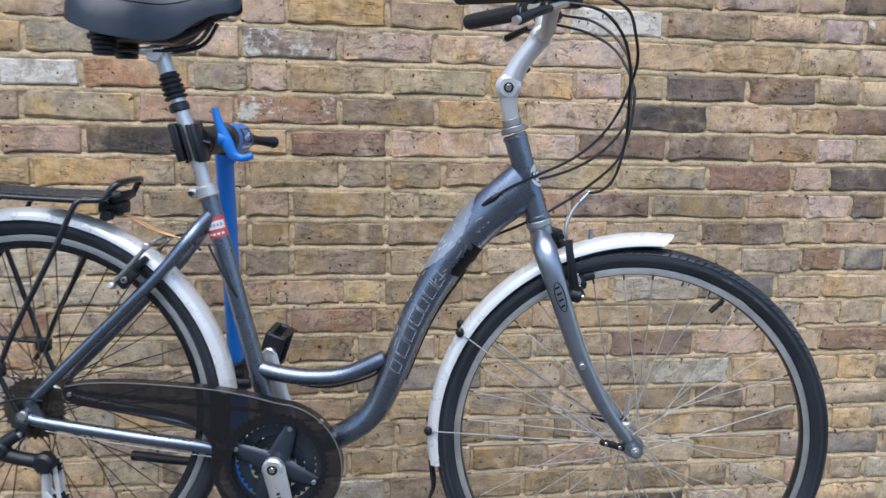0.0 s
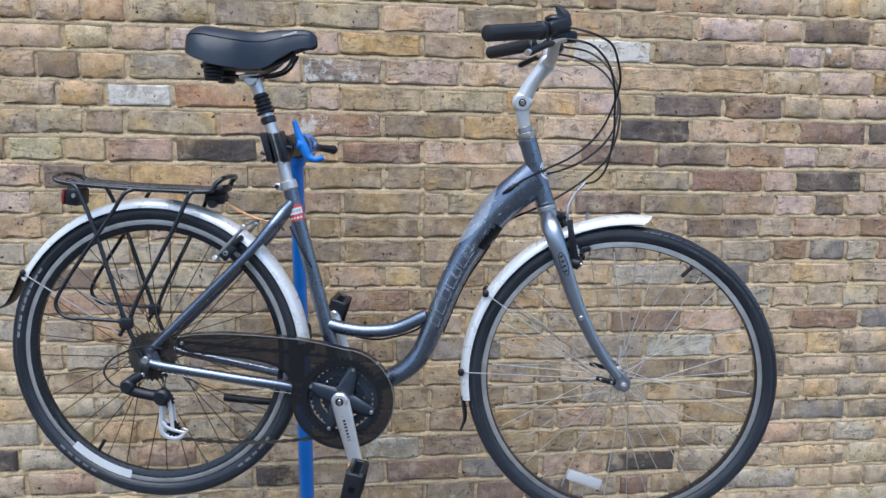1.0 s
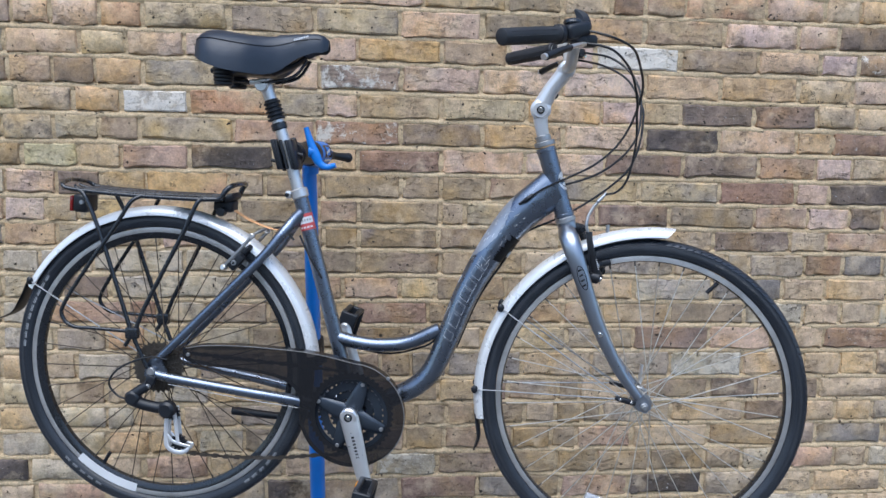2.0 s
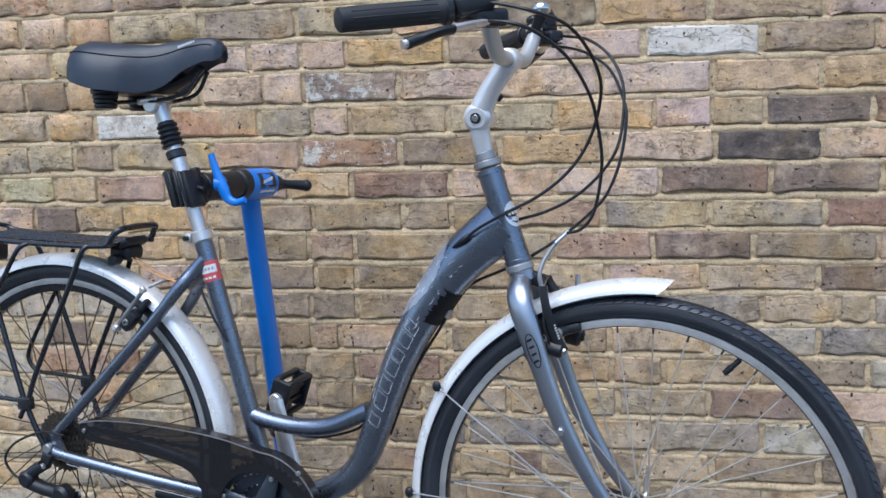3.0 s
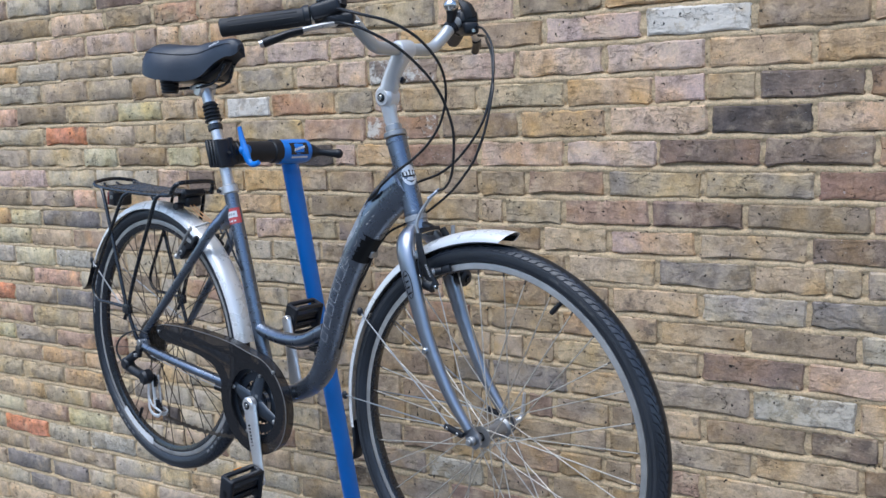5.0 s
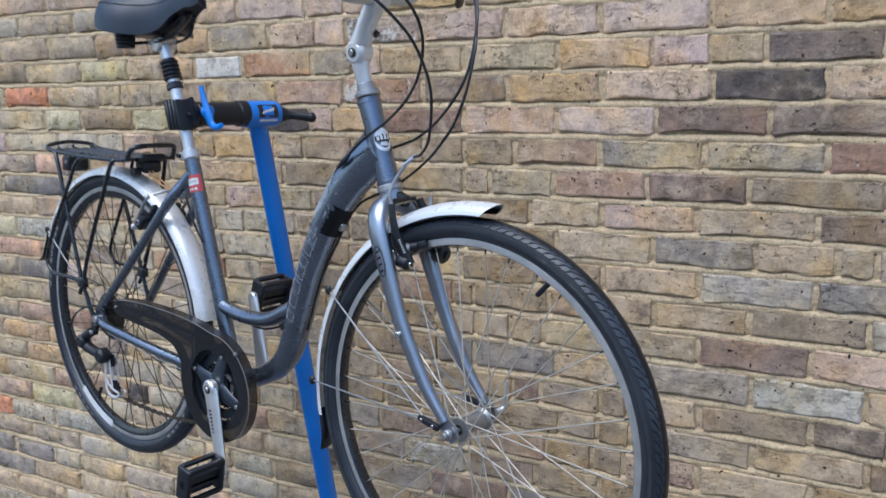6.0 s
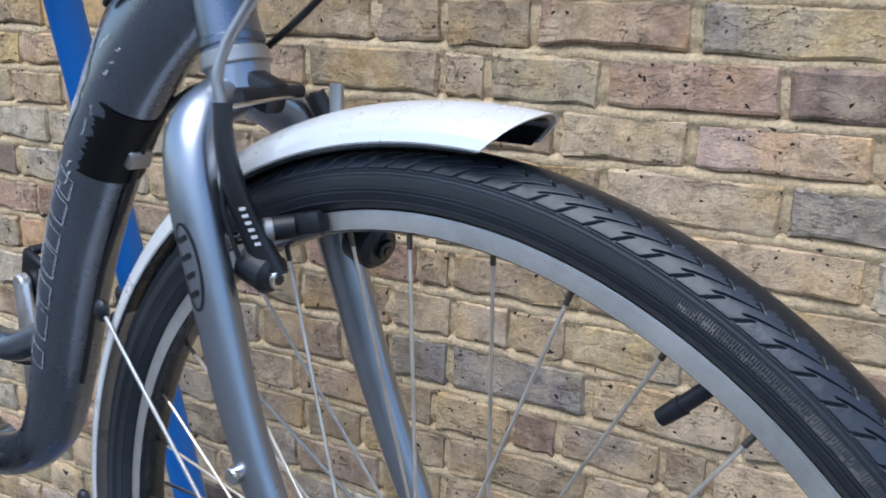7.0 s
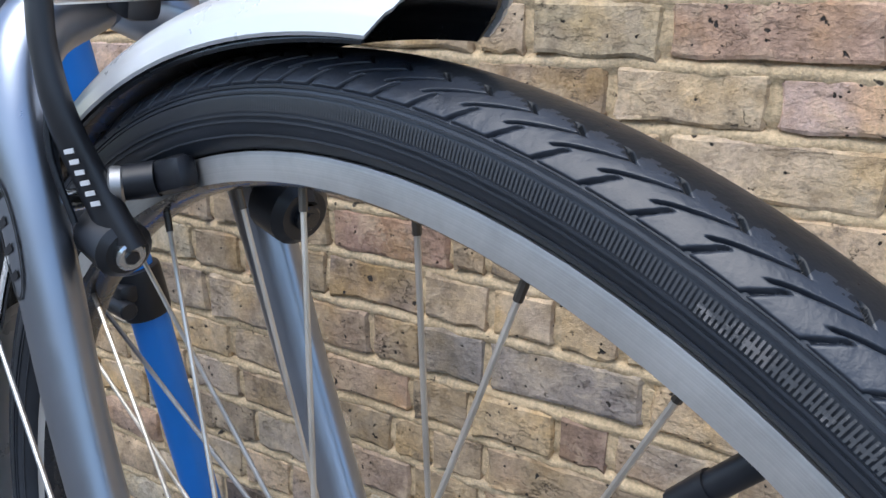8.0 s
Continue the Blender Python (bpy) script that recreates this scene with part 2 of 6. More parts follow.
M_MORTAR = mortar_mat()
M_GROUND = surface("worn_asphalt", (0.085, 0.084, 0.083), 0.9, vary=0.25, scale=12, grain=0.4)
M_FRAME = surface("gunmetal_paint", (0.205, 0.237, 0.294), 0.28, 0.94, 0.35, 0.12, 60, 0.02, ((0.4, 0.41, 0.42), 0.75))
M_FORK = surface("silver_grey_paint", (0.360, 0.388, 0.438), 0.31, 0.93, 0.25, 0.1, 60, 0.02, ((0.45, 0.46, 0.47), 0.76))
M_SCUFF_SHEEN = surface("scuffed_paint_with_sheen", (0.33, 0.355, 0.40), 0.42, 0.55, 0.2, 0.3, 45, 0.04, ((0.56, 0.57, 0.59), 0.58))
M_ALLOY = surface("brushed_alloy", (0.74, 0.73, 0.72), 0.30, 0.75, 0.0, 0.12, 70, 0.06)
M_DULL = surface("dull_alloy", (0.42, 0.42, 0.42), 0.45, 0.9, 0.0, 0.2, 70, 0.08)


def machined_rim():
    """Brake track turned on a lathe: fine rings about the front or the rear axle, whichever is nearer."""
    m, n, l, p = node_mat("machined_rim")
    pos = n.new("ShaderNodeTexCoord").outputs["Object"]
    split = n.new("ShaderNodeSeparateXYZ")
    l.new(pos, split.inputs[0])
    front = n.new("ShaderNodeMath")
    front.operation = "GREATER_THAN"
    l.new(split.outputs["X"], front.inputs[0])
    front.inputs[1].default_value = 0.10
    axle = mix(n, l, front.outputs[0], (-0.436, 0.0, 0.084), (0.652, 0.0, 0.055))
    off = n.new("ShaderNodeVectorMath")
    off.operation = "SUBTRACT"
    l.new(pos, off.inputs[0])
    l.new(axle, off.inputs[1])
    flat = n.new("ShaderNodeVectorMath")
    flat.operation = "MULTIPLY"
    flat.inputs[1].default_value = (1, 0, 1)
    l.new(off.outputs[0], flat.inputs[0])
    dist = n.new("ShaderNodeVectorMath")
    dist.operation = "LENGTH"
    l.new(flat.outputs[0], dist.inputs[0])
    rings = n.new("ShaderNodeTexNoise")
    rings.noise_dimensions = "1D"
    rings.inputs["Scale"].default_value, rings.inputs["Detail"].default_value = 1400.0, 3
    l.new(dist.outputs["Value"], rings.inputs["W"])
    grime = noise_node(n, l, 16, 6, 0.7)
    c = ramp(n, l, rings.outputs["Fac"], [(0.3, (0.45, 0.44, 0.425)), (0.7, (0.50, 0.49, 0.47))])
    g = ramp(n, l, grime.outputs["Fac"], [(0.35, grey(0.72)), (0.6, grey(1.0))])
    l.new(mix(n, l, 1.0, c, g, "MULTIPLY"), p.inputs["Base Color"])
    p.inputs["Metallic"].default_value = 0.55
    p.inputs["Roughness"].default_value = 0.48
    bump(n, l, p, rings.outputs["Fac"], 0.10, 0.0005)
    return m


M_RIM = machined_rim()
M_STEM = surface("silver_anodised", (0.80, 0.80, 0.80), 0.32, 0.45, 0.3, 0.08, 50, 0.04)
M_BAR = surface("grey_bar_alloy", (0.60, 0.61, 0.60), 0.36, 0.6, 0.0, 0.12, 50, 0.05)
M_PATCH = surface("black_rubber_tape", (0.007, 0.007, 0.008), 0.5, 0.0, 0.0, 0.3, 60, 0.08, None, 0.2)
M_LIP = surface("plastic_edge_highlight", (0.16, 0.15, 0.14), 0.35, 0.0, 0.0, 0.3, 30, 0.0)
M_CHROME = surface("polished_steel", (0.72, 0.72, 0.70), 0.18, 1.0, 0.0, 0.08, 70, 0.02)
M_SPOKE = surface("stainless_spoke", (0.74, 0.68, 0.59), 0.36, 0.8, 0.0, 0.25, 50, 0.0)
M_SPOKE_DIRTY = surface("grimy_spoke", (0.10, 0.075, 0.055), 0.5, 0.6, 0.0, 0.3, 50, 0.0)
M_GUARD = surface("silver_mudguard", (0.81, 0.81, 0.80), 0.28, 0.25, 0.3, 0.06, 30, 0.02)
M_BLACK = surface("black_plastic", (0.010, 0.0115, 0.0155), 0.40, 0.0, 0.0, 0.3, 60, 0.08)
M_CHIPPED = surface("chipped_black_enamel", (0.014, 0.015, 0.018), 0.40, 0.0, 0.1, 0.3, 55, 0.06, ((0.35, 0.35, 0.36), 0.745))
M_GLOSS = surface("black_enamel", (0.013, 0.015, 0.019), 0.25, 0.0, 0.4, 0.25, 60, 0.03)
M_RUBBER = surface("tyre_rubber", (0.029, 0.034, 0.043), 0.38, 0.0, 0.0, 0.3, 45, 0.12, ((0.06, 0.06, 0.065), 0.74), 0.5)
M_TREAD = surface("tread_rubber", (0.027, 0.032, 0.042), 0.33, 0.0, 0.0, 0.35, 60, 0.5, ((0.10, 0.11, 0.125), 0.66), 0.5)
M_CROWN = surface("worn_crown_rubber", (0.013, 0.015, 0.018), 0.30, 0.0, 0.0, 0.3, 60, 0.3, ((0.09, 0.095, 0.10), 0.62), 0.25)
M_CHALK = surface("chalky_scrape", (0.175, 0.170, 0.170), 0.8, 0.0, 0.0, 0.5, 70, 0.1, ((0.062, 0.066, 0.072), 0.45))
M_STRIP = surface("reflective_strip", (0.052, 0.056, 0.063), 0.5, 0.0, 0.0, 0.3, 24, 0.05)
M_FADED = surface("faded_sidewall_print", (0.27, 0.275, 0.28), 0.5, 0.0, 0.0, 0.3, 24, 0.05)
M_GRIP = surface("grip_rubber", (0.020, 0.021, 0.024), 0.6, 0.0, 0.0, 0.25, 60, 0.2)
M_VINYL = surface("saddle_vinyl", (0.017, 0.024, 0.038), 0.40, 0.0, 0.0, 0.2, 90, 0.15, None, 0.55)
M_CABLE = surface("cable_housing", (0.015, 0.015, 0.016), 0.35, 0.0, 0.0, 0.2, 60, 0.0)
M_COPPER = surface("copper_wire", (0.50, 0.26, 0.11), 0.4, 0.3, 0.0, 0.2, 60, 0.0)
M_RUST = surface("rusty_bolt", (0.33, 0.20, 0.14), 0.5, 0.6, 0.0, 0.3, 90, 0.1)
M_BLUE = surface("blue_powder_coat", (0.014, 0.205, 0.70), 0.38, 0.0, 0.3, 0.1, 30, 0.04)
M_RED = surface("red_sticker", (0.56, 0.085, 0.085), 0.4, 0.0, 0.2, 0.08, 60, 0.0)
M_WHITE = surface("white_print", (0.72, 0.72, 0.72), 0.5, 0.0, 0.0, 0.08, 60, 0.0)
M_PRINT = surface("pale_outline_print", (0.40, 0.42, 0.46), 0.45, 0.3, 0.0, 0.3, 120, 0.0)
M_LENS = surface("red_lens", (0.24, 0.012, 0.012), 0.2, 0.0, 0.5, 0.1, 60, 0.0)
M_AMBER = surface("amber_reflector", (0.75, 0.28, 0.02), 0.2, 0.0, 0.5, 0.1, 60, 0.0)
M_CHAIN = surface("oily_chain", (0.14, 0.12, 0.10), 0.4, 0.8, 0.0, 0.3, 90, 0.05)
M_RING = surface("dark_chainring", (0.035, 0.045, 0.06), 0.35, 0.4, 0.3, 0.2, 60, 0.03)


def smoked_plastic():
    m, n, l, p = node_mat("smoked_plastic")
    p.inputs["Base Color"].default_value = (0.017, 0.017, 0.019, 1)
    p.inputs["Roughness"].default_value = 0.22
    clear = n.new("ShaderNodeBsdfTransparent")
    clear.inputs[0].default_value = (0.30, 0.28, 0.265, 1)
    blend = n.new("ShaderNodeMixShader")
    haze = noise_node(n, l, 8, 3)
    r = n.new("ShaderNodeMapRange")
    r.inputs["To Min"].default_value, r.inputs["To Max"].default_value = 0.66, 0.84
    l.new(haze.outputs["Fac"], r.inputs["Value"])
    l.new(r.outputs[0], blend.inputs[0])
    l.new(clear.outputs[0], blend.inputs[1])
    l.new(p.outputs[0], blend.inputs[2])
    l.new(blend.outputs[0], n["Material Output"].inputs[0])
    return m


M_SMOKE = smoked_plastic()


def clear_reflector():
    m, n, l, p = node_mat("clear_reflector")
    p.inputs["Base Color"].default_value = (0.85, 0.87, 0.9, 1)
    p.inputs["Roughness"].default_value = 0.15
    p.inputs["Transmission Weight"].default_value = 0.55
    return m


M_CLEAR = clear_reflector()


# ---------------------------------------------------------------- mesh tools
def part(name, bm, material, parent=None, label="", m=None, smooth=True):
    """Links a bmesh as one mesh object under a thing or a part."""
    if m is not None:
        bmesh.ops.transform(bm, matrix=m, verts=bm.verts)
    bmesh.ops.recalc_face_normals(bm, faces=bm.faces)
    me = bpy.data.meshes.new(name)
    bm.to_mesh(me)
    bm.free()
    me.materials.append(material)
    if smooth:
        me.polygons.foreach_set("use_smooth", [True] * len(me.polygons))
        me.set_sharp_from_angle(angle=radians(38))
    ob = new(name, me)
    ob.parent = parent
    if label:
        ob["label"] = label
    return ob


def spline(pts, step=6):
    """Points along a smooth curve through pts (tuples of any length)."""
    P = [np.array(p, float) for p in pts]
    if len(P) < 3:
        return [P[0] + (P[1] - P[0]) * k / step for k in range(step + 1)]
    P = [2 * P[0] - P[1]] + P + [2 * P[-1] - P[-2]]
    out = []
    for i in range(1, len(P) - 2):
        a, b, c, d = P[i - 1:i + 3]
        for k in range(step):
            t = k / step
            out.append(0.5 * (2 * b + (c - a) * t + (2 * a - 5 * b + 4 * c - d) * t * t + (3 * b - a - 3 * c + d) * t ** 3))
    return out + [P[-2]]


def sweep(bm, pts, radii, segs=14, step=6, caps=True, side=(0, 1, 0)):
    """A tube through pts. radii: one number, or one per point, or (across, in_plane) pairs; 'across' lies along side."""
    pts = [tuple(p) for p in pts]
    if isinstance(radii, (int, float)):
        radii = [radii] * len(pts)
    radii = [(r, r) if isinstance(r, (int, float)) else r for r in radii]
    full = spline([(*p, *r) for p, r in zip(pts, radii)], step)
    P = [Vector(f[:3]) for f in full]
    rings = []
    u = Vector(side)
    for i, p in enumerate(P):
        t = (P[min(i + 1, len(P) - 1)] - P[max(i - 1, 0)]).normalized()
        u = u - t * u.dot(t)
        if u.length < 1e-4:
            u = t.orthogonal()
        u.normalize()
        v = t.cross(u)
        ra, rb = full[i][3], full[i][4]
        rings.append([bm.verts.new(p + u * (ra * math.cos(a)) + v * (rb * math.sin(a)))
                      for a in (2 * math.pi * k / segs for k in range(segs))])
    for A, B in zip(rings, rings[1:]):
        for k in range(segs):
            bm.faces.new((A[k], A[(k + 1) % segs], B[(k + 1) % segs], B[k]))
    if caps:
        bm.faces.new(rings[0][::-1])
        bm.faces.new(rings[-1])
    return bm


def tube(pts, radii, segs=14, step=6, caps=True, side=(0, 1, 0)):
    return sweep(bmesh.new(), pts, radii, segs, step, caps, side)


def rod(bm, a, b, r, segs=12, r2=None):
    return sweep(bm, [a, b], [r, r if r2 is None else r2], segs, 1)


def lathe(bm, profile, centre, segs=48, a0=0.0, a1=360.0, closed=True):
    """Turns profile [(radius, y)] about the line through centre along y."""
    cx, cy, cz = centre
    full = abs(a1 - a0) >= 359.9
    count = segs if full else segs + 1
    rings = []
    for k in range(count):
        a = radians(a0 + (a1 - a0) * k / segs)
        rings.append([bm.verts.new((cx + r * math.cos(a), cy + y, cz + r * math.sin(a))) for r, y in profile])
    n = len(profile)
    for k in range(segs):
        A, B = rings[k], rings[(k + 1) % count]
        for j in range(n if closed else n - 1):
            bm.faces.new((A[j], A[(j + 1) % n], B[(j + 1) % n], B[j]))
    if not full and closed:
        bm.faces.new(rings[0])
        bm.faces.new(rings[-1][::-1])
    return bm


def disc(bm, centre, axis, r, thick, segs=20, bevel=0.15):
    """A short round body with eased edges, centred on centre along axis."""
    c, a = Vector(centre), Vector(axis).normalized()
    h, e = thick / 2, min(thick, r) * bevel
    pts = [c - a * h, c - a * (h - e), c + a * (h - e), c + a * h]
    u = a.orthogonal().normalized()
    v = a.cross(u)
    rings = [[bm.verts.new(p + (u * math.cos(t) + v * math.sin(t)) * rr) for t in (2 * math.pi * k / segs for k in range(segs))]
             for p, rr in zip(pts, (r - e, r, r, r - e))]
    for A, B in zip(rings, rings[1:]):
        for k in range(segs):
            bm.faces.new((A[k], A[(k + 1) % segs], B[(k + 1) % segs], B[k]))
    bm.faces.new(rings[0][::-1])
    bm.faces.new(rings[-1])
    return bm


def block(bm, centre, size, m=None, bevel=0.0015, segs=2):
    """A box with rounded edges; m turns it about its centre."""
    tmp = bmesh.new()
    bmesh.ops.create_cube(tmp, size=1.0)
    bmesh.ops.scale(tmp, vec=size, verts=tmp.verts)
    if bevel:
        bmesh.ops.bevel(tmp, geom=tmp.edges[:], offset=min(bevel, min(size) * 0.45), segments=segs, affect="EDGES", profile=0.5)
    t = Matrix.Translation(centre) @ (m or Matrix())
    idx = {}
    for v in tmp.verts:
        idx[v] = bm.verts.new(t @ v.co)
    for f in tmp.faces:
        bm.faces.new([idx[v] for v in f.verts])
    tmp.free()
    return bm


def ball(bm, centre, r, segs=14, squash=(1, 1, 1)):
    bmesh.ops.create_uvsphere(bm, u_segments=segs, v_segments=segs // 2 + 2, radius=r,
                              matrix=Matrix.Translation(centre) @ Matrix.Diagonal((*squash, 1)))
    return bm


def plate(bm, outline, y0, y1, hole=None):
    """A flat plate with an outline of (x, z), from y0 to y1."""
    A = [bm.verts.new((x, y0, z)) for x, z in outline]
    B = [bm.verts.new((x, y1, z)) for x, z in outline]
    n = len(outline)
    bm.faces.new(A)
    bm.faces.new(B[::-1])
    for k in range(n):
        bm.faces.new((A[k], A[(k + 1) % n], B[(k + 1) % n], B[k]))
    return bm


def thing(name, m, label, category, group="", kind=""):
    ob = new(name)
    ob.empty_display_size = 0.1
    ob.matrix_world = m
    return tagged(ob, label, category, group, kind)


# ---------------------------------------------------------------- ground
GROUND = bmesh.new()
bmesh.ops.create_grid(GROUND, x_segments=40, y_segments=40, size=300)
ground = part("ground", GROUND, M_GROUND, None, smooth=False)
tagged(ground, "grey concrete yard in front of the brick wall", "ground", kind="structure")

# ---------------------------------------------------------------- bicycle
YAW = -9.7
BIKE_AT = pose(0, -0.625, 1.08, 0, 0, YAW)
bike = thing("bicycle", BIKE_AT, "gunmetal grey step-through city bicycle hanging in a blue repair stand", "bicycle")
FRONT = (0.652, 0.0, 0.055)
REAR = (-0.436, 0.0, 0.084)

# frame
bm = bmesh.new()
sweep(bm, [(0.012, 0, 0.0), (-0.052, 0, 0.243), (-0.116, 0, 0.485)], 0.0165, 20)
part_frame = part("frame", bm, M_FRAME, bike, "gunmetal metallic painted aluminium frame with scratches")
DOWN = [(0.448, 0, 0.515), (0.375, 0, 0.452), (0.315, 0, 0.372), (0.262, 0, 0.275), (0.216, 0, 0.155), (0.180, 0, 0.085), (0.120, 0, 0.040), (0.012, 0, 0.0)]
DOWN_R = [(0.024, 0.042), (0.028, 0.038), (0.030, 0.032), (0.030, 0.028), (0.029, 0.025), (0.028, 0.0235), (0.026, 0.022), (0.022, 0.021)]
part("down_tube", tube(DOWN, DOWN_R, 28, 10), M_FRAME, part_frame)
part("head_tube", tube([(0.4255, 0, 0.600), (0.449, 0, 0.525), (0.4725, 0, 0.450)], [0.0205, 0.0195, 0.0205], 24), M_FRAME, part_frame)
part("brace_tube", tube([(-0.032, 0, 0.165), (0.010, 0, 0.155), (0.066, 0, 0.150), (0.132, 0, 0.158), (0.205, 0, 0.192)], 0.0155, 18), M_FRAME, part_frame)
part("bottom_bracket", lathe(bmesh.new(), [(0.017, -0.036), (0.0215, -0.035), (0.0215, 0.035), (0.017, 0.036)], (0.012, 0, 0), 24), M_FRAME, part_frame)
for s in (-1, 1):
    part("chain_stay", tube([(0.0, s * 0.028, 0.004), (-0.10, s * 0.038, 0.022), (-0.25, s * 0.056, 0.046), (-0.40, s * 0.066, 0.070), (-0.43, s * 0.067, 0.078)],
                            [0.013, 0.0125, 0.0115, 0.0105, 0.009], 14), M_FRAME, part_frame)
    part("seat_stay", tube([(-0.108, s * 0.006, 0.446), (-0.128, s * 0.014, 0.424), (-0.152, s * 0.032, 0.392), (-0.20, s * 0.045, 0.334), (-0.32, s * 0.056, 0.213), (-0.425, s * 0.067, 0.108)],
                           [0.0130, 0.0130, 0.0118, 0.0105, 0.0105, 0.009], 14), M_FRAME, part_frame)
    bm = plate(bmesh.new(), [(-0.455, 0.072), (-0.440, 0.062), (-0.415, 0.066), (-0.400, 0.078), (-0.412, 0.104), (-0.425, 0.116), (-0.440, 0.110), (-0.452, 0.092)], s * 0.066 - 0.003, s * 0.066 + 0.003)
    part("dropout", bm, M_FRAME, part_frame)
part("stay_knuckle", tube([(-0.106, 0, 0.442), (-0.130, 0, 0.418), (-0.150, 0, 0.396)], [(0.019, 0.016), (0.024, 0.014), (0.020, 0.009)], 18), M_FRAME, part_frame)
# weld beads and bright patches
for c, r in (((0.427, 0, 0.594), 0.0218), ((0.4705, 0, 0.4565), 0.0218)):
    part("head_ring", disc(bmesh.new(), c, (0.29, 0, -0.957), r, 0.006, 28), M_FRAME, part_frame)


def on_tube(path, radii, s, ang, lift=0.0006, step=10):
    """A point on the skin of a swept tube: s from 0 to 1 along it, ang in degrees from the near side towards the top."""
    full = spline([(*p, *r) for p, r in zip(path, radii)], step)
    f = s * (len(full) - 1)
    i = min(int(f), len(full) - 2)
    k = f - i
    a, b = full[i], full[i + 1]
    q = a + (b - a) * k
    t = Vector((b - a)[:3]).normalized()
    u = Vector((0, -1, 0))
    v = u.cross(t).normalized()
    if v.x > 0:
        v = -v
    c, d = math.cos(radians(ang)), math.sin(radians(ang))
    return Vector(q[:3]) + u * ((q[3] + lift) * c) + v * ((q[4] + lift) * d)


def ribbon(bm, pts, width, normal_hint):
    """A thin raised line along pts."""
    rows = []
    for i, p in enumerate(pts):
        t = (pts[min(i + 1, len(pts) - 1)] - pts[max(i - 1, 0)]).normalized()
        w = t.cross(normal_hint).normalized() * width / 2
        rows.append((bm.verts.new(p - w), bm.verts.new(p + w)))
    for (a, b), (c, d) in zip(rows, rows[1:]):
        bm.faces.new((a, b, d, c))


# plain outlined blocks where the frame carries its big lettering
bm = bmesh.new()
for k, wide in enumerate((0.020, 0.028, 0.024, 0.030, 0.022, 0.028, 0.024)):
    s0 = 0.545 - k * 0.0340
    corners = [(s0, -20), (s0 - wide, -20), (s0 - wide - 0.006, 24), (s0 - 0.006, 24), (s0, -20)]
    line = []
    for (sa, aa), (sb, ab) in zip(corners, corners[1:]):
        line += [on_tube(DOWN, DOWN_R, sa + (sb - sa) * j / 4, aa + (ab - aa) * j / 4) for j in range(4)]
    line.append(line[0])
    ribbon(bm, line, 0.0013, Vector((0, -1, 0)))
part("frame_print", bm, M_PRINT, part_frame, "pale worn outlined blocks printed along the tube", smooth=False)


def skin_patch(path, radii, s0, s1, a0, a1, lift, ragged=0.0, ns=26, na=20, oval=False):
    """A thin patch on a tube; ragged wears its long edges, oval rounds its ends."""
    bm = bmesh.new()
    rows = []
    for i in range(ns + 1):
        f = i / ns
        w = math.sqrt(max(0.02, 1 - (2 * f - 1) ** 2)) if oval else 1.0
        e = [ragged * 60 * noise.noise((f * 9 * q, s0 * 50 + q, 0.3)) + ragged * 25 * noise.noise((f * 31, s0 * 20 + q * 3, 1.3)) for q in (1, 2)]
        b0, b1 = a0 + e[0], a0 + (a1 - a0) * w + e[1]
        rows.append([bm.verts.new(on_tube(path, radii, s0 + (s1 - s0) * f, b0 + (b1 - b0) * j / na, lift)) for j in range(na + 1)])
    for A, B in zip(rows, rows[1:]):
        for j in range(na):
            bm.faces.new((A[j], A[j + 1], B[j + 1], B[j]))
    return bm


# scuffed paint, with the sky's sheen on the tube's top put into its colour
part("worn_patch", skin_patch(DOWN, DOWN_R, 0.10, 0.35, 132, 16, 0.0005, 0.07, 70, 22, True), M_SCUFF_SHEEN, part_frame, "silver patch of scuffs and painted sky sheen on the dark paint")
part("rubber_patch", skin_patch(DOWN, DOWN_R, 0.206, 0.300, -160, -24, 0.0010, 0.22, 50, 24), M_PATCH, part_frame, "black protective patch under the tube")
bm = bmesh.new()
rng = random.Random(4)
for k in range(26):
    s0, a0 = rng.uniform(0.13, 0.50), rng.uniform(-20, 75)
    ds, da = rng.uniform(0.004, 0.022), rng.uniform(-7, 7)
    ribbon(bm, [on_tube(DOWN, DOWN_R, s0 + ds * j / 4, a0 + da * j / 4 + 1.5 * math.sin(j * 1.7 + k), 0.0009) for j in range(5)], rng.uniform(0.0004, 0.0012), Vector((0, -1, 0)))
part("scratches", bm, M_WHITE, part_frame, "pale scratches in the paint", smooth=False)["kind"] = "stuff"
SEAT = [(0.012, 0, 0.0), (-0.052, 0, 0.243), (-0.116, 0, 0.485)]
SEAT_R = [(0.0165, 0.0165)] * 3
part("sticker", skin_patch(SEAT, SEAT_R, 0.838, 0.912, -100, 88, 0.0005), M_RED, part_frame, "red sticker with a pale band round the seat tube")
part("sticker_panel", skin_patch(SEAT, SEAT_R, 0.868, 0.897, -70, 60, 0.0009), M_WHITE, part_frame)
for k in range(5):
    part("sticker_print", skin_patch(SEAT, SEAT_R, 0.878, 0.888, -50 + 20 * k, -38 + 20 * k, 0.0012, 0.0, 2, 3), M_DULL, part_frame, smooth=False)
for k in range(4):
    part("sticker_print", skin_patch(SEAT, SEAT_R, 0.847, 0.855, -52 + 26 * k, -34 + 26 * k, 0.0010, 0.0, 2, 3), M_WHITE, part_frame, smooth=False)
part("cable_port", tube([(0.372, -0.028, 0.478), (0.390, -0.031, 0.490), (0.402, -0.030, 0.500)], [0.002, 0.005, 0.003], 10), M_BLACK, part_frame)

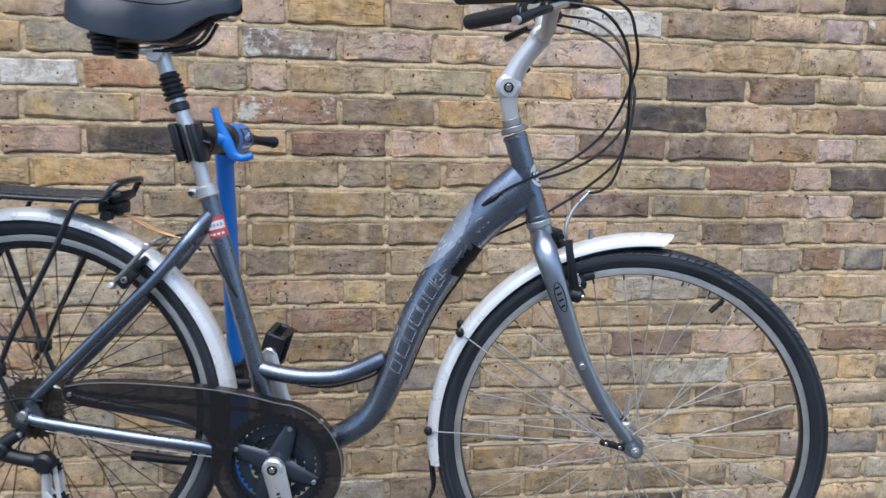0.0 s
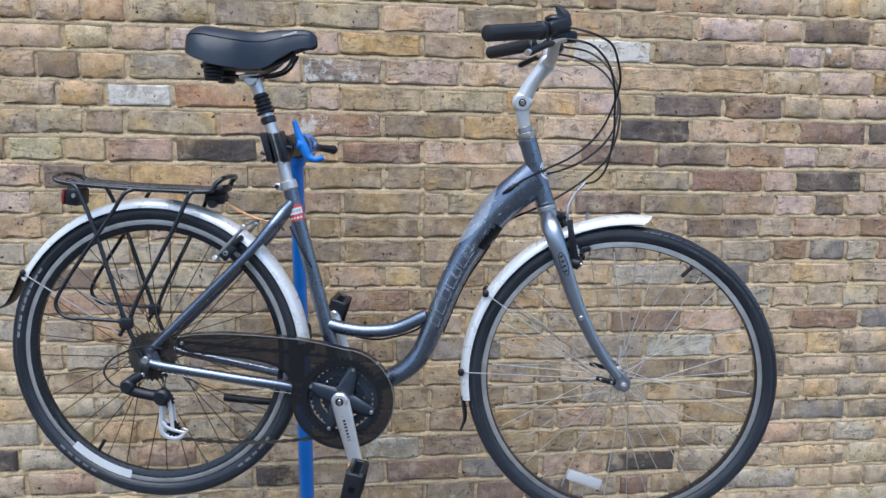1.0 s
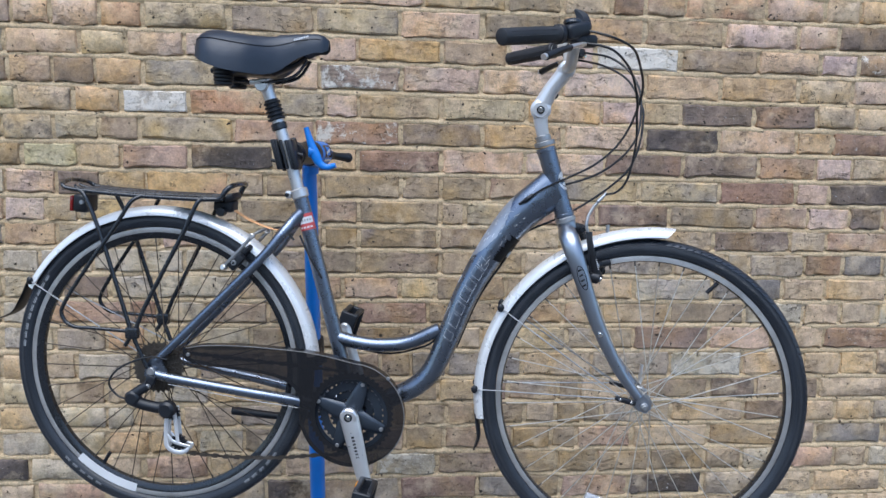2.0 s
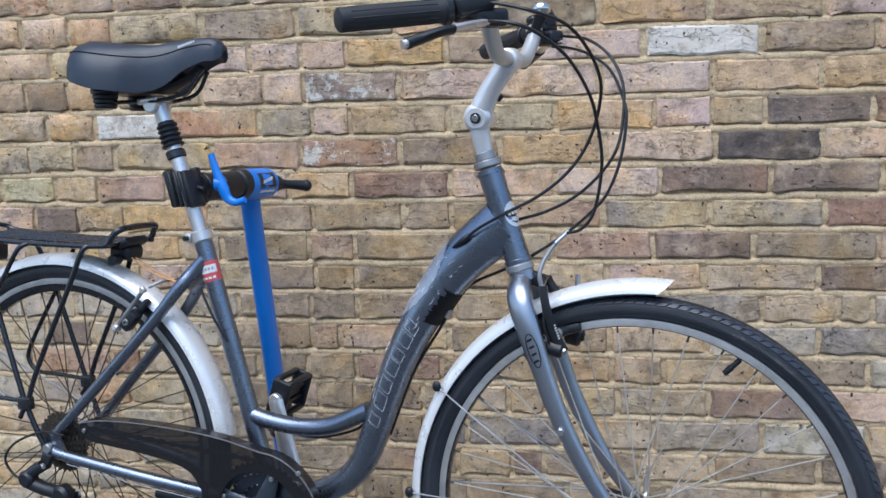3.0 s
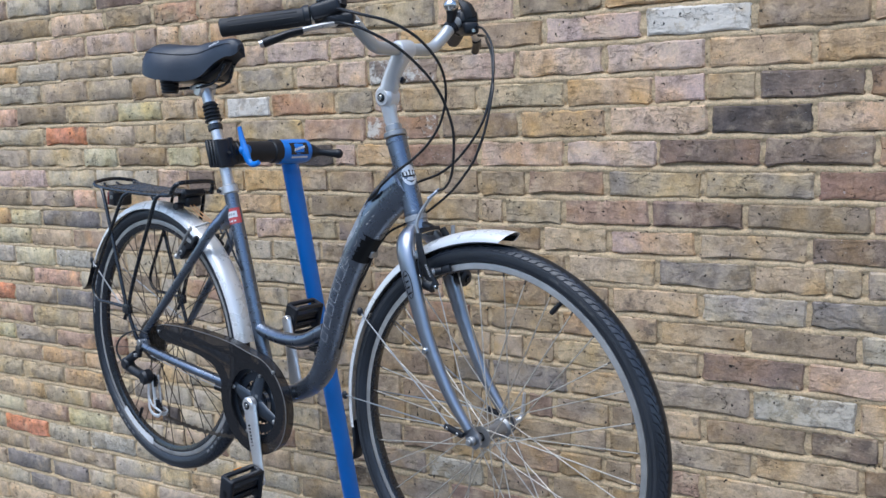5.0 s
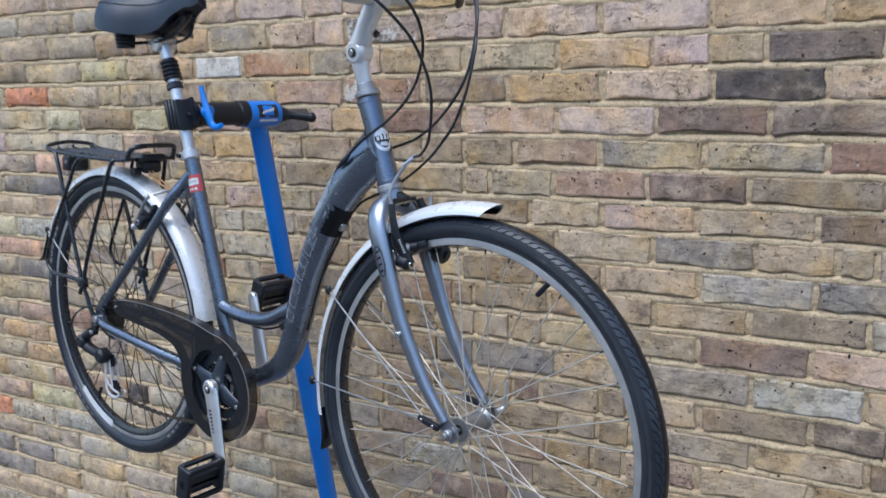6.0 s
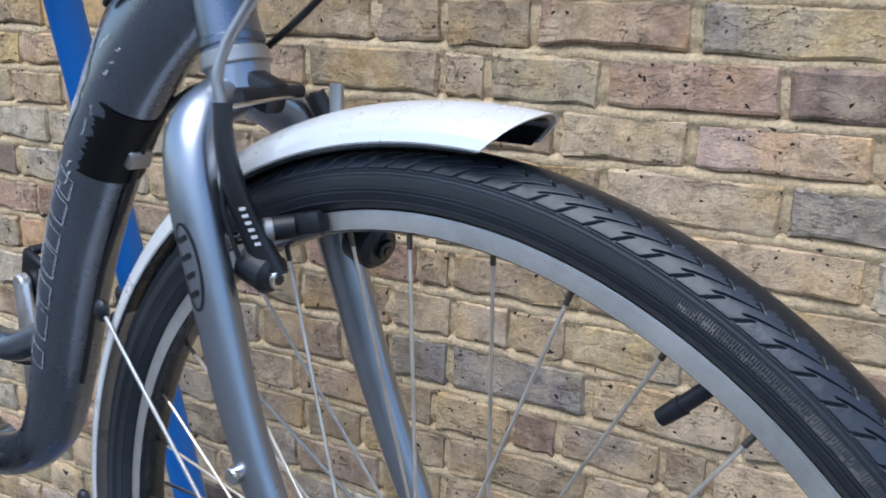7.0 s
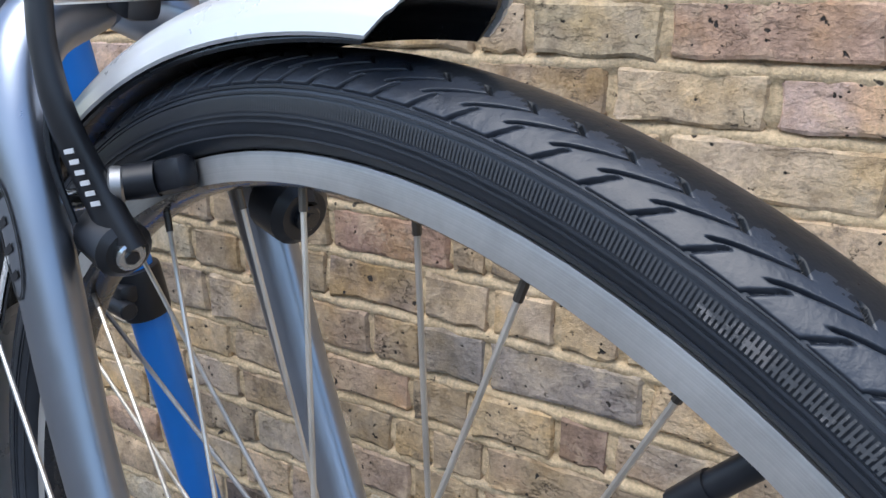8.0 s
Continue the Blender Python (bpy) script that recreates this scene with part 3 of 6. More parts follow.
# fork
bm = bmesh.new()
sweep(bm, [(0.4715, 0, 0.452), (0.480, 0, 0.425)], 0.0205, 24)
for s in (-1, 1):
    sweep(bm, [(0.476, s * 0.008, 0.425), (0.482, s * 0.038, 0.408), (0.494, s * 0.052, 0.374), (0.520, s * 0.056, 0.300), (0.548, s * 0.058, 0.225), (0.594, s * 0.057, 0.135), (0.640, s * 0.056, 0.072)],
          [(0.016, 0.017), (0.0155, 0.0205), (0.0135, 0.0195), (0.0125, 0.0165), (0.0115, 0.0145), (0.0105, 0.0125), (0.0085, 0.0095)], 20)
fork = part("fork", bm, M_FORK, bike, "silver-grey painted fork with curved blades")
for s in (-1, 1):
    bm = plate(bmesh.new(), [(0.630, 0.080), (0.640, 0.088), (0.662, 0.068), (0.668, 0.050), (0.656, 0.038), (0.640, 0.046), (0.630, 0.062)], s * 0.055 - 0.003, s * 0.055 + 0.003)
    part("fork_end", bm, M_FORK, fork)
    part("fork_bolt", disc(bmesh.new(), (0.552, s * 0.071, 0.209), (0, 1, 0), 0.0055, 0.009, 14), M_CHROME, fork)
part("lower_headset", disc(bmesh.new(), (0.4735, 0, 0.446), (0.29, 0, -0.957), 0.0225, 0.011, 28), M_DULL, fork)
bm = bmesh.new()
FORK_P = [(0.482, -0.038, 0.408), (0.494, -0.052, 0.374), (0.520, -0.056, 0.300), (0.548, -0.058, 0.225)]
FORK_R = [(0.0155, 0.0205), (0.0135, 0.0195), (0.0125, 0.0165), (0.0115, 0.0145)]
loop = [on_tube(FORK_P, FORK_R, 0.44 + 0.21 * (0.5 - 0.5 * math.cos(t)), 26 * math.sin(t) - 2) for t in (2 * math.pi * k / 28 for k in range(29))]
ribbon(bm, loop, 0.0016, Vector((0, -1, 0)))
for k in range(4):
    ribbon(bm, [on_tube(FORK_P, FORK_R, 0.475 + k * 0.044, -13), on_tube(FORK_P, FORK_R, 0.482 + k * 0.044, 13)], 0.0035, Vector((0, -1, 0)))
part("fork_print", bm, M_BLACK, fork, "dark oval mark with bars on the fork blade", smooth=False)

# headset and stem
bm = disc(bmesh.new(), (0.4235, 0, 0.608), (0.29, 0, -0.957), 0.0225, 0.011, 28)
disc(bm, (0.4200, 0, 0.620), (0.29, 0, -0.957), 0.0165, 0.014, 24)
part("upper_headset", bm, M_DULL, part_frame)
bm = bmesh.new()
sweep(bm, [(0.4215, 0, 0.615), (0.4150, 0, 0.645), (0.4110, 0, 0.676)], [0.0125, 0.0145, 0.0165], 20)
disc(bm, (0.412, 0, 0.681), (0, 1, 0), 0.0220, 0.036, 26, 0.3)
sweep(bm, [(0.412, 0, 0.684), (0.432, 0, 0.722), (0.453, 0, 0.750), (0.463, 0, 0.764)], [(0.0185, 0.0195), (0.0175, 0.0165), (0.0190, 0.0170), (0.0215, 0.0195)], 20)
lathe(bm, [(0.0120, -0.019), (0.0170, -0.017), (0.0182, -0.010), (0.0182, 0.010), (0.0170, 0.017), (0.0120, 0.019)], (0.464, 0, 0.766), 24)
stem = part("stem", bm, M_STEM, bike, "silver adjustable alloy stem")
bm = disc(bmesh.new(), (0.412, -0.019, 0.681), (0, 1, 0), 0.0085, 0.003, 18)
part("bolt_ring", bm, M_GLOSS, stem)
part("stem_bolt", disc(bmesh.new(), (0.412, -0.0205, 0.681), (0, 1, 0), 0.0055, 0.004, 14), M_CHROME, stem)
part("stem_screw", disc(bmesh.new(), (0.440, 0.012, 0.712), (0.7, 0.2, -0.6), 0.006, 0.016, 12), M_BLACK, stem)

lean = Matrix.Translation((0.42, 0, 0.61)) @ Matrix.Rotation(radians(5.5), 4, "X") @ Matrix.Translation((-0.42, 0, -0.61))
stem.matrix_local = lean

# handlebar, grips, levers
BAR = [(0.464, 0.0, 0.766), (0.466, 0.045, 0.766), (0.468, 0.078, 0.769), (0.470, 0.108, 0.788), (0.472, 0.135, 0.810), (0.468, 0.160, 0.821), (0.452, 0.190, 0.822), (0.435, 0.211, 0.8175), (0.338, 0.309, 0.804)]
bar = part("handlebar", tube([(x, -y, z) for x, y, z in BAR[:0:-1]] + BAR, 0.0118, 16, 6, side=(1, 0, 0)), M_BAR, bike, "grey alloy swept-back handlebar")
bar.matrix_local = Matrix.Translation((0.464, -0.017, 0.766)) @ Matrix.Rotation(radians(2.5), 4, "X") @ Matrix.Translation((-0.464, 0, -0.766))
for s in (-1, 1):
    g0, g1 = Vector((0.435, s * 0.211, 0.8175)), Vector((0.338, s * 0.309, 0.804))
    d = (g1 - g0).normalized()
    n = 14
    pts = [g0 + (g1 - g0) * k / n for k in range(n + 1)]
    radii = [0.0165] + [0.0148 + 0.0008 * math.sin(3.0 * k / n) for k in range(1, n)] + [0.0155]
    pts, radii = pts + [g1 + d * 0.004, g1 + d * 0.006], radii + [0.0150, 0.0120]
    bm = sweep(bmesh.new(), [tuple(p) for p in pts], radii, 22, 1)
    grip = part("grip", bm, M_GRIP, bar, "black rubber grip with lengthwise ribs")
    bm = bmesh.new()
    u = d.orthogonal().normalized()
    v = d.cross(u)
    for k in range(10):
        a = 2 * math.pi * k / 10
        w = u * math.cos(a) + v * math.sin(a)
        rod(bm, g0 + d * 0.012 + w * 0.0150, g1 - d * 0.010 + w * 0.0148, 0.0011, 6)
    part("grip_rib", bm, M_GRIP, bar)
    part("grip_collar", disc(bmesh.new(), g0 - d * 0.004, d, 0.0185, 0.012, 22), M_BLACK, bar)
    # shifter pod and brake lever
    c = g0 - d * 0.030
    up = Vector((0.25, 0, 0.97))
    bm = block(bmesh.new(), c + Vector((0.012, 0, 0.006)), (0.054, 0.040, 0.028), Matrix.Rotation(radians(-35 * s), 4, "Z") @ Matrix.Rotation(radians(-14), 4, "Y"), 0.008, 3)
    block(bm, c + Vector((0.030, -s * 0.014, -0.012)), (0.048, 0.032, 0.024), Matrix.Rotation(radians(-35 * s), 4, "Z"), 0.007, 3)
    disc(bm, c, d, 0.0165, 0.030, 20)
    shifter = part("shifter", bm, M_BLACK, bar, "black gear shifter and lever bracket")
    bm = ball(bmesh.new(), c + Vector((0.008, -s * 0.004, 0.021)), 0.017, 16, (1.1, 1.1, 0.55))
    part("shifter_dome", bm, M_GLOSS, bar, "glossy black indicator window")
    bm = bmesh.new()
    sweep(bm, [c + Vector((0.030, -s * 0.010, 0.010)), c + Vector((0.026, -s * 0.014, 0.030)), c + Vector((0.012, -s * 0.018, 0.046))], [(0.014, 0.016), (0.012, 0.013), (0.004, 0.003)], 6, 3)
    part("thumb_lever", bm, M_BLACK, bar, "angular black thumb lever")
    piv = c + Vector((0.034, -s * 0.010, -0.018))
    bracket = bmesh.new()
    sweep(bracket, [c + Vector((0.004, 0, -0.004)), c + Vector((0.022, -s * 0.004, -0.009)), piv], [(0.014, 0.012), (0.014, 0.012), (0.010, 0.009)], 12)
    part("lever_bracket", bracket, M_BLACK, bar)
    tip = Vector((0.410, s * 0.292, 0.771))
    mid = c + d * 0.030 + Vector((0.036, s * 0.004, -0.020))
    part("brake_lever", tube([piv, mid, mid + (tip - mid) * 0.5 + Vector((0.006, 0, 0.003)), tip], [(0.0085, 0.0045), (0.008, 0.0045), (0.0078, 0.0045), (0.0072, 0.006)], 12), M_ALLOY, bar, "silver brake lever")
    part("lever_sleeve", tube([mid + (tip - mid) * 0.30 + Vector((0.004, 0, 0.001)), mid + (tip - mid) * 0.55 + Vector((0.006, 0, 0.003)), mid + (tip - mid) * 0.95 + Vector((0.001, 0, 0.0))], [(0.0095, 0.006), (0.0095, 0.0064), (0.0088, 0.0076)], 12), M_BLACK, bar, "black sleeve on the lever")
    part("cable_adjuster", tube([piv + Vector((0.0, 0, 0)), piv + Vector((0.022, -s * 0.022, 0.0))], [0.0042, 0.0035], 10, 2), M_CHROME, bar)
# bell on the far side
bm = bmesh.new()
disc(bm, (0.4715, 0.136, 0.810), (0.0, 0.75, 0.65), 0.0150, 0.014, 18)
sweep(bm, [(0.473, 0.134, 0.820), (0.482, 0.128, 0.834), (0.486, 0.124, 0.844)], [0.008, 0.010, 0.012], 14)
bell = part("bell", bm, M_BLACK, bar, "small bell with a chrome dome")
part("bell_dome", ball(bmesh.new(), (0.487, 0.122, 0.851), 0.0160, 18, (1, 1, 0.8)), M_CHROME, bar, "chrome dome")


# ---------------------------------------------------------------- wheels
def tyre_mesh(centre):
    bm = bmesh.new()
    prof = []
    for k in range(49):
        a = radians(-146 + 292 * k / 48)
        q = 0.0016 if abs(a) < radians(58) else 0.0
        prof.append((0.3345 + (0.0182 - q) * math.cos(a), (0.0205 - q) * math.sin(a)))
    return lathe(bm, prof, centre, 128, closed=True)


def tread_mesh(centre, fine):
    """The tread as one fine skin over the tyre: thin slanted slots between the shoulder blocks, a long hooked groove above each, a worn smooth crown."""
    N, cols = 140, 140 * fine
    u = np.arange(cols) / fine
    half = np.concatenate([np.linspace(0, 18, 6), np.linspace(20, 48, 49 if fine > 12 else 17), np.linspace(49, 64, 12 if fine > 12 else 7)])
    th = np.concatenate([-half[:0:-1], half])
    rows = len(th)
    U, T = np.meshgrid(u, th, indexing="ij")
    A = np.abs(T)
    U = U + np.where(T > 0, 0.5, 0.0)

    def groove(lean, half, soft=0.05):
        d = np.abs((U - lean + 0.5) % 1.0 - 0.5)
        return np.clip((half - d) / soft + 0.5, 0, 1) * (half > 0)

    slot = groove(0.42 * (62 - A) / 17, np.where((A > 45) & (A < 64), 0.036 + 0.012 * np.clip((A - 52) / 8, 0, 1), 0), 0.04)
    f = np.clip((48 - A) / 19, 0, 1)
    arc_half = 0.082 * np.clip(np.sin(np.pi * f), 0, 1) ** 0.5 * ((A > 29) & (A < 48))
    arc = groove(0.10 + 1.30 * f ** 1.25, arc_half, 0.06)
    barb = groove(1.42 - 0.24 * (30 - A) / 8, np.where((A > 21) & (A < 30), 0.045, 0), 0.05)
    depth = np.clip(np.maximum(np.maximum(slot, arc), barb * 0.8), 0, 1)
    h = 0.0014 - 0.0024 * depth
    h[:, 0] = h[:, -1] = -0.0006
    phi = -U * 2 * np.pi / N + np.where(T > 0, 0.5, 0.0) * 2 * np.pi / N
    t = np.radians(T)
    r = 0.3345 + (0.0182 + h) * np.cos(t)
    V = np.stack([centre[0] + r * np.cos(phi), centre[1] + (0.0205 + h) * np.sin(t), centre[2] + r * np.sin(phi)], -1).reshape(-1, 3)
    c, k = np.meshgrid(np.arange(cols), np.arange(rows - 1), indexing="ij")
    n = (c + 1) % cols
    F = np.stack([c * rows + k, c * rows + k + 1, n * rows + k + 1, n * rows + k], -1).reshape(-1, 4)
    me = bpy.data.meshes.new("tread")
    me.from_pydata(V.tolist(), [], F.tolist())
    me.materials.append(M_TREAD)
    me.materials.append(M_CROWN)
    # the worn crown runs out into saw teeth between the hooked grooves
    tooth = (U - 0.42) % 1.0
    ragged = 2.2 * np.sin(U * 2 * np.pi * 3.0 + A * 0.9) + 1.3 * np.sin(U * 2 * np.pi * 7.0 + 1.0)
    band = (A < 20 + 11 * np.clip((tooth - 0.35) / 0.65, 0, 1) + ragged)[:, :-1].astype(np.int32)
    me.polygons.foreach_set("material_index", band.reshape(-1))
    me.polygons.foreach_set("use_smooth", np.ones(len(F), dtype=bool))
    me.validate()
    return me


def side_ring(centre, s, th, h):
    """One moulded ring on a sidewall."""
    a = radians(th)
    r, y = 0.3345 + 0.0182 * math.cos(a), s * 0.0205 * math.sin(a)
    prof = [(r - 0.0004, y - 0.0004), (r - 0.0004, y + 0.0004), (r + 0.0004, y + 0.0004), (r + 0.0004, y - 0.0004)]
    return lathe(bmesh.new(), prof, (centre[0], centre[1] + s * h, centre[2]), 120)


def rib_band(centre, a0=0.0, a1=360.0, sides=(-1, 1)):
    cx, cy, cz = centre
    bm = bmesh.new()
    N = 1500
    for s in sides:
        for i in range(int(N * a0 / 360), int(N * a1 / 360)):
            p0, p1 = 2 * math.pi * i / N, 2 * math.pi * (i + 0.5) / N
            q = []
            for ph in (p0, p1):
                for th in (77, 93):
                    a = radians(th)
                    r = 0.3345 + 0.0187 * math.cos(a)
                    q.append(bm.verts.new((cx + r * math.cos(ph), cy + s * (0.0205 + 0.0007) * math.sin(a), cz + r * math.sin(ph))))
            bm.faces.new((q[0], q[1], q[3], q[2]) if s < 0 else (q[0], q[2], q[3], q[1]))
    return bm


def spoke_mesh():
    bm = bmesh.new()
    bmesh.ops.create_cone(bm, segments=7, radius1=0.0012, radius2=0.0012, depth=1.0, cap_ends=True)
    me = bpy.data.meshes.new("spoke")
    bm.to_mesh(me)
    bm.free()
    return me


def wheel(name, centre, spoke_mat, label, flange, hub_r, turn, well):
    cx, cy, cz = centre
    half = [(0.3185, 0.0098), (0.3185, 0.0115), (0.3165, 0.0123), (0.3075, 0.0121), ((well + 0.3075) / 2, 0.0095), (well + 0.0008, 0.006)]
    prof = [(r, -y) for r, y in half] + [(well, 0.0)] + half[::-1] + [(0.3140, 0.0095), (0.3100, 0.0), (0.3140, -0.0095)]
    rim = part(name, lathe(bmesh.new(), prof, centre, 120), M_RIM, bike, label)
    rim.data.materials.append(M_GLOSS)
    for f in rim.data.polygons:
        rr = math.hypot(f.center.x - cx, f.center.z - cz)
        f.material_index = 1 if rr < 0.3066 else 0
    part("tyre", tyre_mesh(centre), M_RUBBER, rim, "black rubber touring tyre with moulded sidewall")
    tr = new("tread", tread_mesh(centre, 26 if centre[0] > 0 else 10))
    tr.parent = rim
    tr["label"] = "black tread with slanted slots and a worn crown"
    for s in (-1, 1):
        for th, h in ((66, 0.0004), (73, 0.0003), (97, 0.0003), (104, 0.0002), (122, 0.0002)):
            part("sidewall_ring", side_ring(centre, s, th, h), M_RUBBER, rim)
    part("reflective_strip", rib_band(centre), M_STRIP, rim, "fine ribbed grey reflective strip", smooth=False)
    # hub
    bm = bmesh.new()
    prof = [(hub_r * 0.55, -flange - 0.004), (hub_r * 1.3, -flange - 0.0025), (hub_r * 1.3, -flange + 0.0015), (hub_r, -flange + 0.006), (hub_r * 0.86, 0), (hub_r, flange - 0.006),
            (hub_r * 1.3, flange - 0.0015), (hub_r * 1.3, flange + 0.0025), (hub_r * 0.55, flange + 0.004)]
    lathe(bm, prof, centre, 28)
    rod(bm, (cx, -0.066, cz), (cx, 0.066, cz), 0.0048, 12)
    part("hub", bm, M_DULL, rim, "dull alloy hub")
    me = spoke_mesh()
    me.materials.append(spoke_mat)
    nip = bmesh.new()
    N = 36
    for i in range(N):
        s = -1 if i % 2 else 1
        a_rim = 2 * math.pi * (i + turn) / N
        j = i // 2
        sweep_a = (1 if j % 2 else -1) * radians(62)
        a_hub = a_rim + sweep_a
        h = Vector((cx + hub_r * 1.18 * math.cos(a_hub), s * flange, cz + hub_r * 1.18 * math.sin(a_hub)))
        r = Vector((cx + (well + 0.001) * math.cos(a_rim), s * 0.003, cz + (well + 0.001) * math.sin(a_rim)))
        d = r - h
        ob = new("spoke", me)
        ob.parent = rim
        ob.matrix_local = Matrix.Translation((h + r) / 2) @ d.to_track_quat("Z", "Y").to_matrix().to_4x4() @ Matrix.Diagonal((1, 1, d.length, 1))
        e = d.normalized()
        rod(nip, r - e * 0.0095, r + e * 0.002, 0.0017, 8)
    part("nipple", nip, M_CHAIN, rim)["kind"] = "stuff"
    return rim


front = wheel("front_wheel", FRONT, M_SPOKE, "silver alloy front wheel rim", 0.032, 0.0155, 0.5, 0.3040)
rear = wheel("rear_wheel", REAR, M_SPOKE_DIRTY, "silver alloy rear wheel rim", 0.030, 0.0190, 0.3, 0.2920)

# valves
bm = rod(bmesh.new(), (0.803, 0, 0.318), (0.789, 0, 0.3035), 0.0042, 12)
rod(bm, (0.791, 0, 0.3055), (0.781, 0, 0.2955), 0.0050, 12, 0.0044)
part("valve", bm, M_BLACK, front, "black valve with a dust cap")
va = radians(238)
bm = rod(bmesh.new(), (REAR[0] + 0.297 * math.cos(va), 0, REAR[2] + 0.297 * math.sin(va)), (REAR[0] + 0.262 * math.cos(va), 0, REAR[2] + 0.262 * math.sin(va)), 0.0045, 12)
part("valve", bm, M_BLACK, rear)


# printed bars on the rear sidewall and white panel
def wall_bar(centre, a0, a1, r0, r1, mat, parent, name, y=-0.0208):
    bm = bmesh.new()
    n = 12
    rows = [[bm.verts.new((centre[0] + r * math.cos(radians(a)), y, centre[2] + r * math.sin(radians(a)))) for r in (r0, r1)] for a in (a0 + (a1 - a0) * k / n for k in range(n + 1))]
    for A, B in zip(rows, rows[1:]):
        bm.faces.new((A[0], A[1], B[1], B[0]))
    return part(name, bm, mat, parent, smooth=False)


wall_bar(REAR, 228, 257, 0.2985, 0.3190, M_WHITE, rear, "white_panel", -0.0130)["label"] = "white sticker on the rim"
for a in (143, 146.5, 150, 153.5, 157, 160.5, 165, 168.5, 172, 224, 228, 232, 236, 240, 306, 310, 314, 318, 322):
    wall_bar(REAR, a, a + 2.6, 0.3290, 0.3350, M_FADED, rear, "sidewall_print")
# a chalky scrape across the ribs of the front sidewall
bm = rib_band((FRONT[0], FRONT[1] - 0.0003, FRONT[2]), 46.0, 65.6, (-1,))
for k in range(44):
    a = 65.4 - k * 0.42
    r0 = 0.3362 + 0.0010 * noise.noise((k * 0.7, 2.0, 0.0)) - 0.00004 * k
    rows = [[bm.verts.new((FRONT[0] + r * math.cos(radians(q)), -0.0213, FRONT[2] + r * math.sin(radians(q)))) for r in (r0 - 0.0009, r0 + 0.0004 + 0.0008 * noise.noise((k * 1.3, 7.0, 0.0)))] for q in (a, a - 0.30)]
    bm.faces.new((rows[0][0], rows[0][1], rows[1][1], rows[1][0]))
part("scrape", bm, M_CHALK, front, "pale chalky scrape along the sidewall", smooth=False)["kind"] = "stuff"
# wheel reflector between the front spokes
m = Matrix.Translation((0.579, -0.004, -0.190)) @ Matrix.Rotation(radians(17), 4, "Y")
part("wheel_reflector", block(bmesh.new(), (0, 0, 0), (0.084, 0.012, 0.026), None, 0.005, 2), M_CLEAR, front, "clear plastic reflector clipped to the spokes", m)


# ---------------------------------------------------------------- mudguards
def mudguard(centre, R, a0, a1, tip, mat, name, label, shift=(0, 0)):
    """An arched strip round a wheel from angle a0 to a1 (degrees); tip: how far its middle reaches past its edges at a1."""
    cx, cy, cz = centre[0] + shift[0], 0, centre[2] + shift[1]
    bm = bmesh.new()
    sec = []
    for k in range(27):
        u = -1 + 2 * k / 26
        d = 0.0007 if 0.80 < abs(u) < 0.88 else 0.0
        sec.append((0.0265 * math.sin(u * 1.45) / math.sin(1.45) - math.copysign(d, u), R - d * 0.6 - 0.015 * (1 - math.cos(u * 1.45)) / (1 - math.cos(1.45))))
    lip = [(sec[0][0] - 0.0012, sec[0][1] - 0.005)] + sec + [(sec[-1][0] + 0.0012, sec[-1][1] - 0.005)]
    inner = [(y * 0.97, r - 0.0012) for y, r in lip[::-1]]
    ring = lip + inner
    n = 56
    rows = []
    for i in range(n + 1):
        row = []
        for y, r in ring:
            end = a1 - math.copysign(tip, a1 - a0) * (R - r) / 0.022
            if tip:
                w = max(0.0, i / n - 0.62) / 0.38
                r += 0.0030 * w * w
            a = radians(a0 + (end - a0) * i / n)
            row.append(bm.verts.new((cx + r * math.cos(a), cy + y, cz + r * math.sin(a))))
        rows.append(row)
    m = len(ring)
    for A, B in zip(rows, rows[1:]):
        for k in range(m):
            bm.faces.new((A[k], A[(k + 1) % m], B[(k + 1) % m], B[k]))
    half = len(lip)
    for row in (rows[0], rows[-1]):
        for k in range(half - 1):
            bm.faces.new((row[k], row[k + 1], row[m - 2 - k], row[m - 1 - k]))
    return part(name, bm, mat, bike, label)


G = (0.652, 0, 0.055)
fguard = mudguard(G, 0.3775, 189, 82.7, 3.2, M_GUARD, "front_mudguard", "shiny silver mudguard with a pointed front tip", (0.009, 0.0))
lining = mudguard(G, 0.3757, 150, 83.2, 3.2, M_GLOSS, "mudguard_lining", "black lining inside the guard", (0.009, 0.0))
lining.parent = fguard
lining.scale = (1, 0.93, 1)
bm = bmesh.new()
sweep(bm, [(0.290, 0, 0.005), (0.295, 0, -0.025), (0.297, 0, -0.052), (0.288, 0, -0.080)], [(0.016, 0.004), (0.018, 0.0055), (0.018, 0.0045), (0.014, 0.0025)], 16)
part("mudflap", bm, M_BLACK, fguard, "black rubber mudflap")
rguard = mudguard(REAR, 0.3675, 6, 151, 0, M_GUARD, "rear_mudguard", "shiny silver mudguard over the rear wheel", (0.0, 0.0))
bm = bmesh.new()
sweep(bm, [(-0.755, 0, 0.268), (-0.775, 0, 0.225), (-0.795, 0, 0.195), (-0.825, 0, 0.180)], [(0.022, 0.003), (0.024, 0.003), (0.024, 0.0028), (0.022, 0.0025)], 16)
part("mudflap", bm, M_BLACK, rguard, "black rubber mudflap")
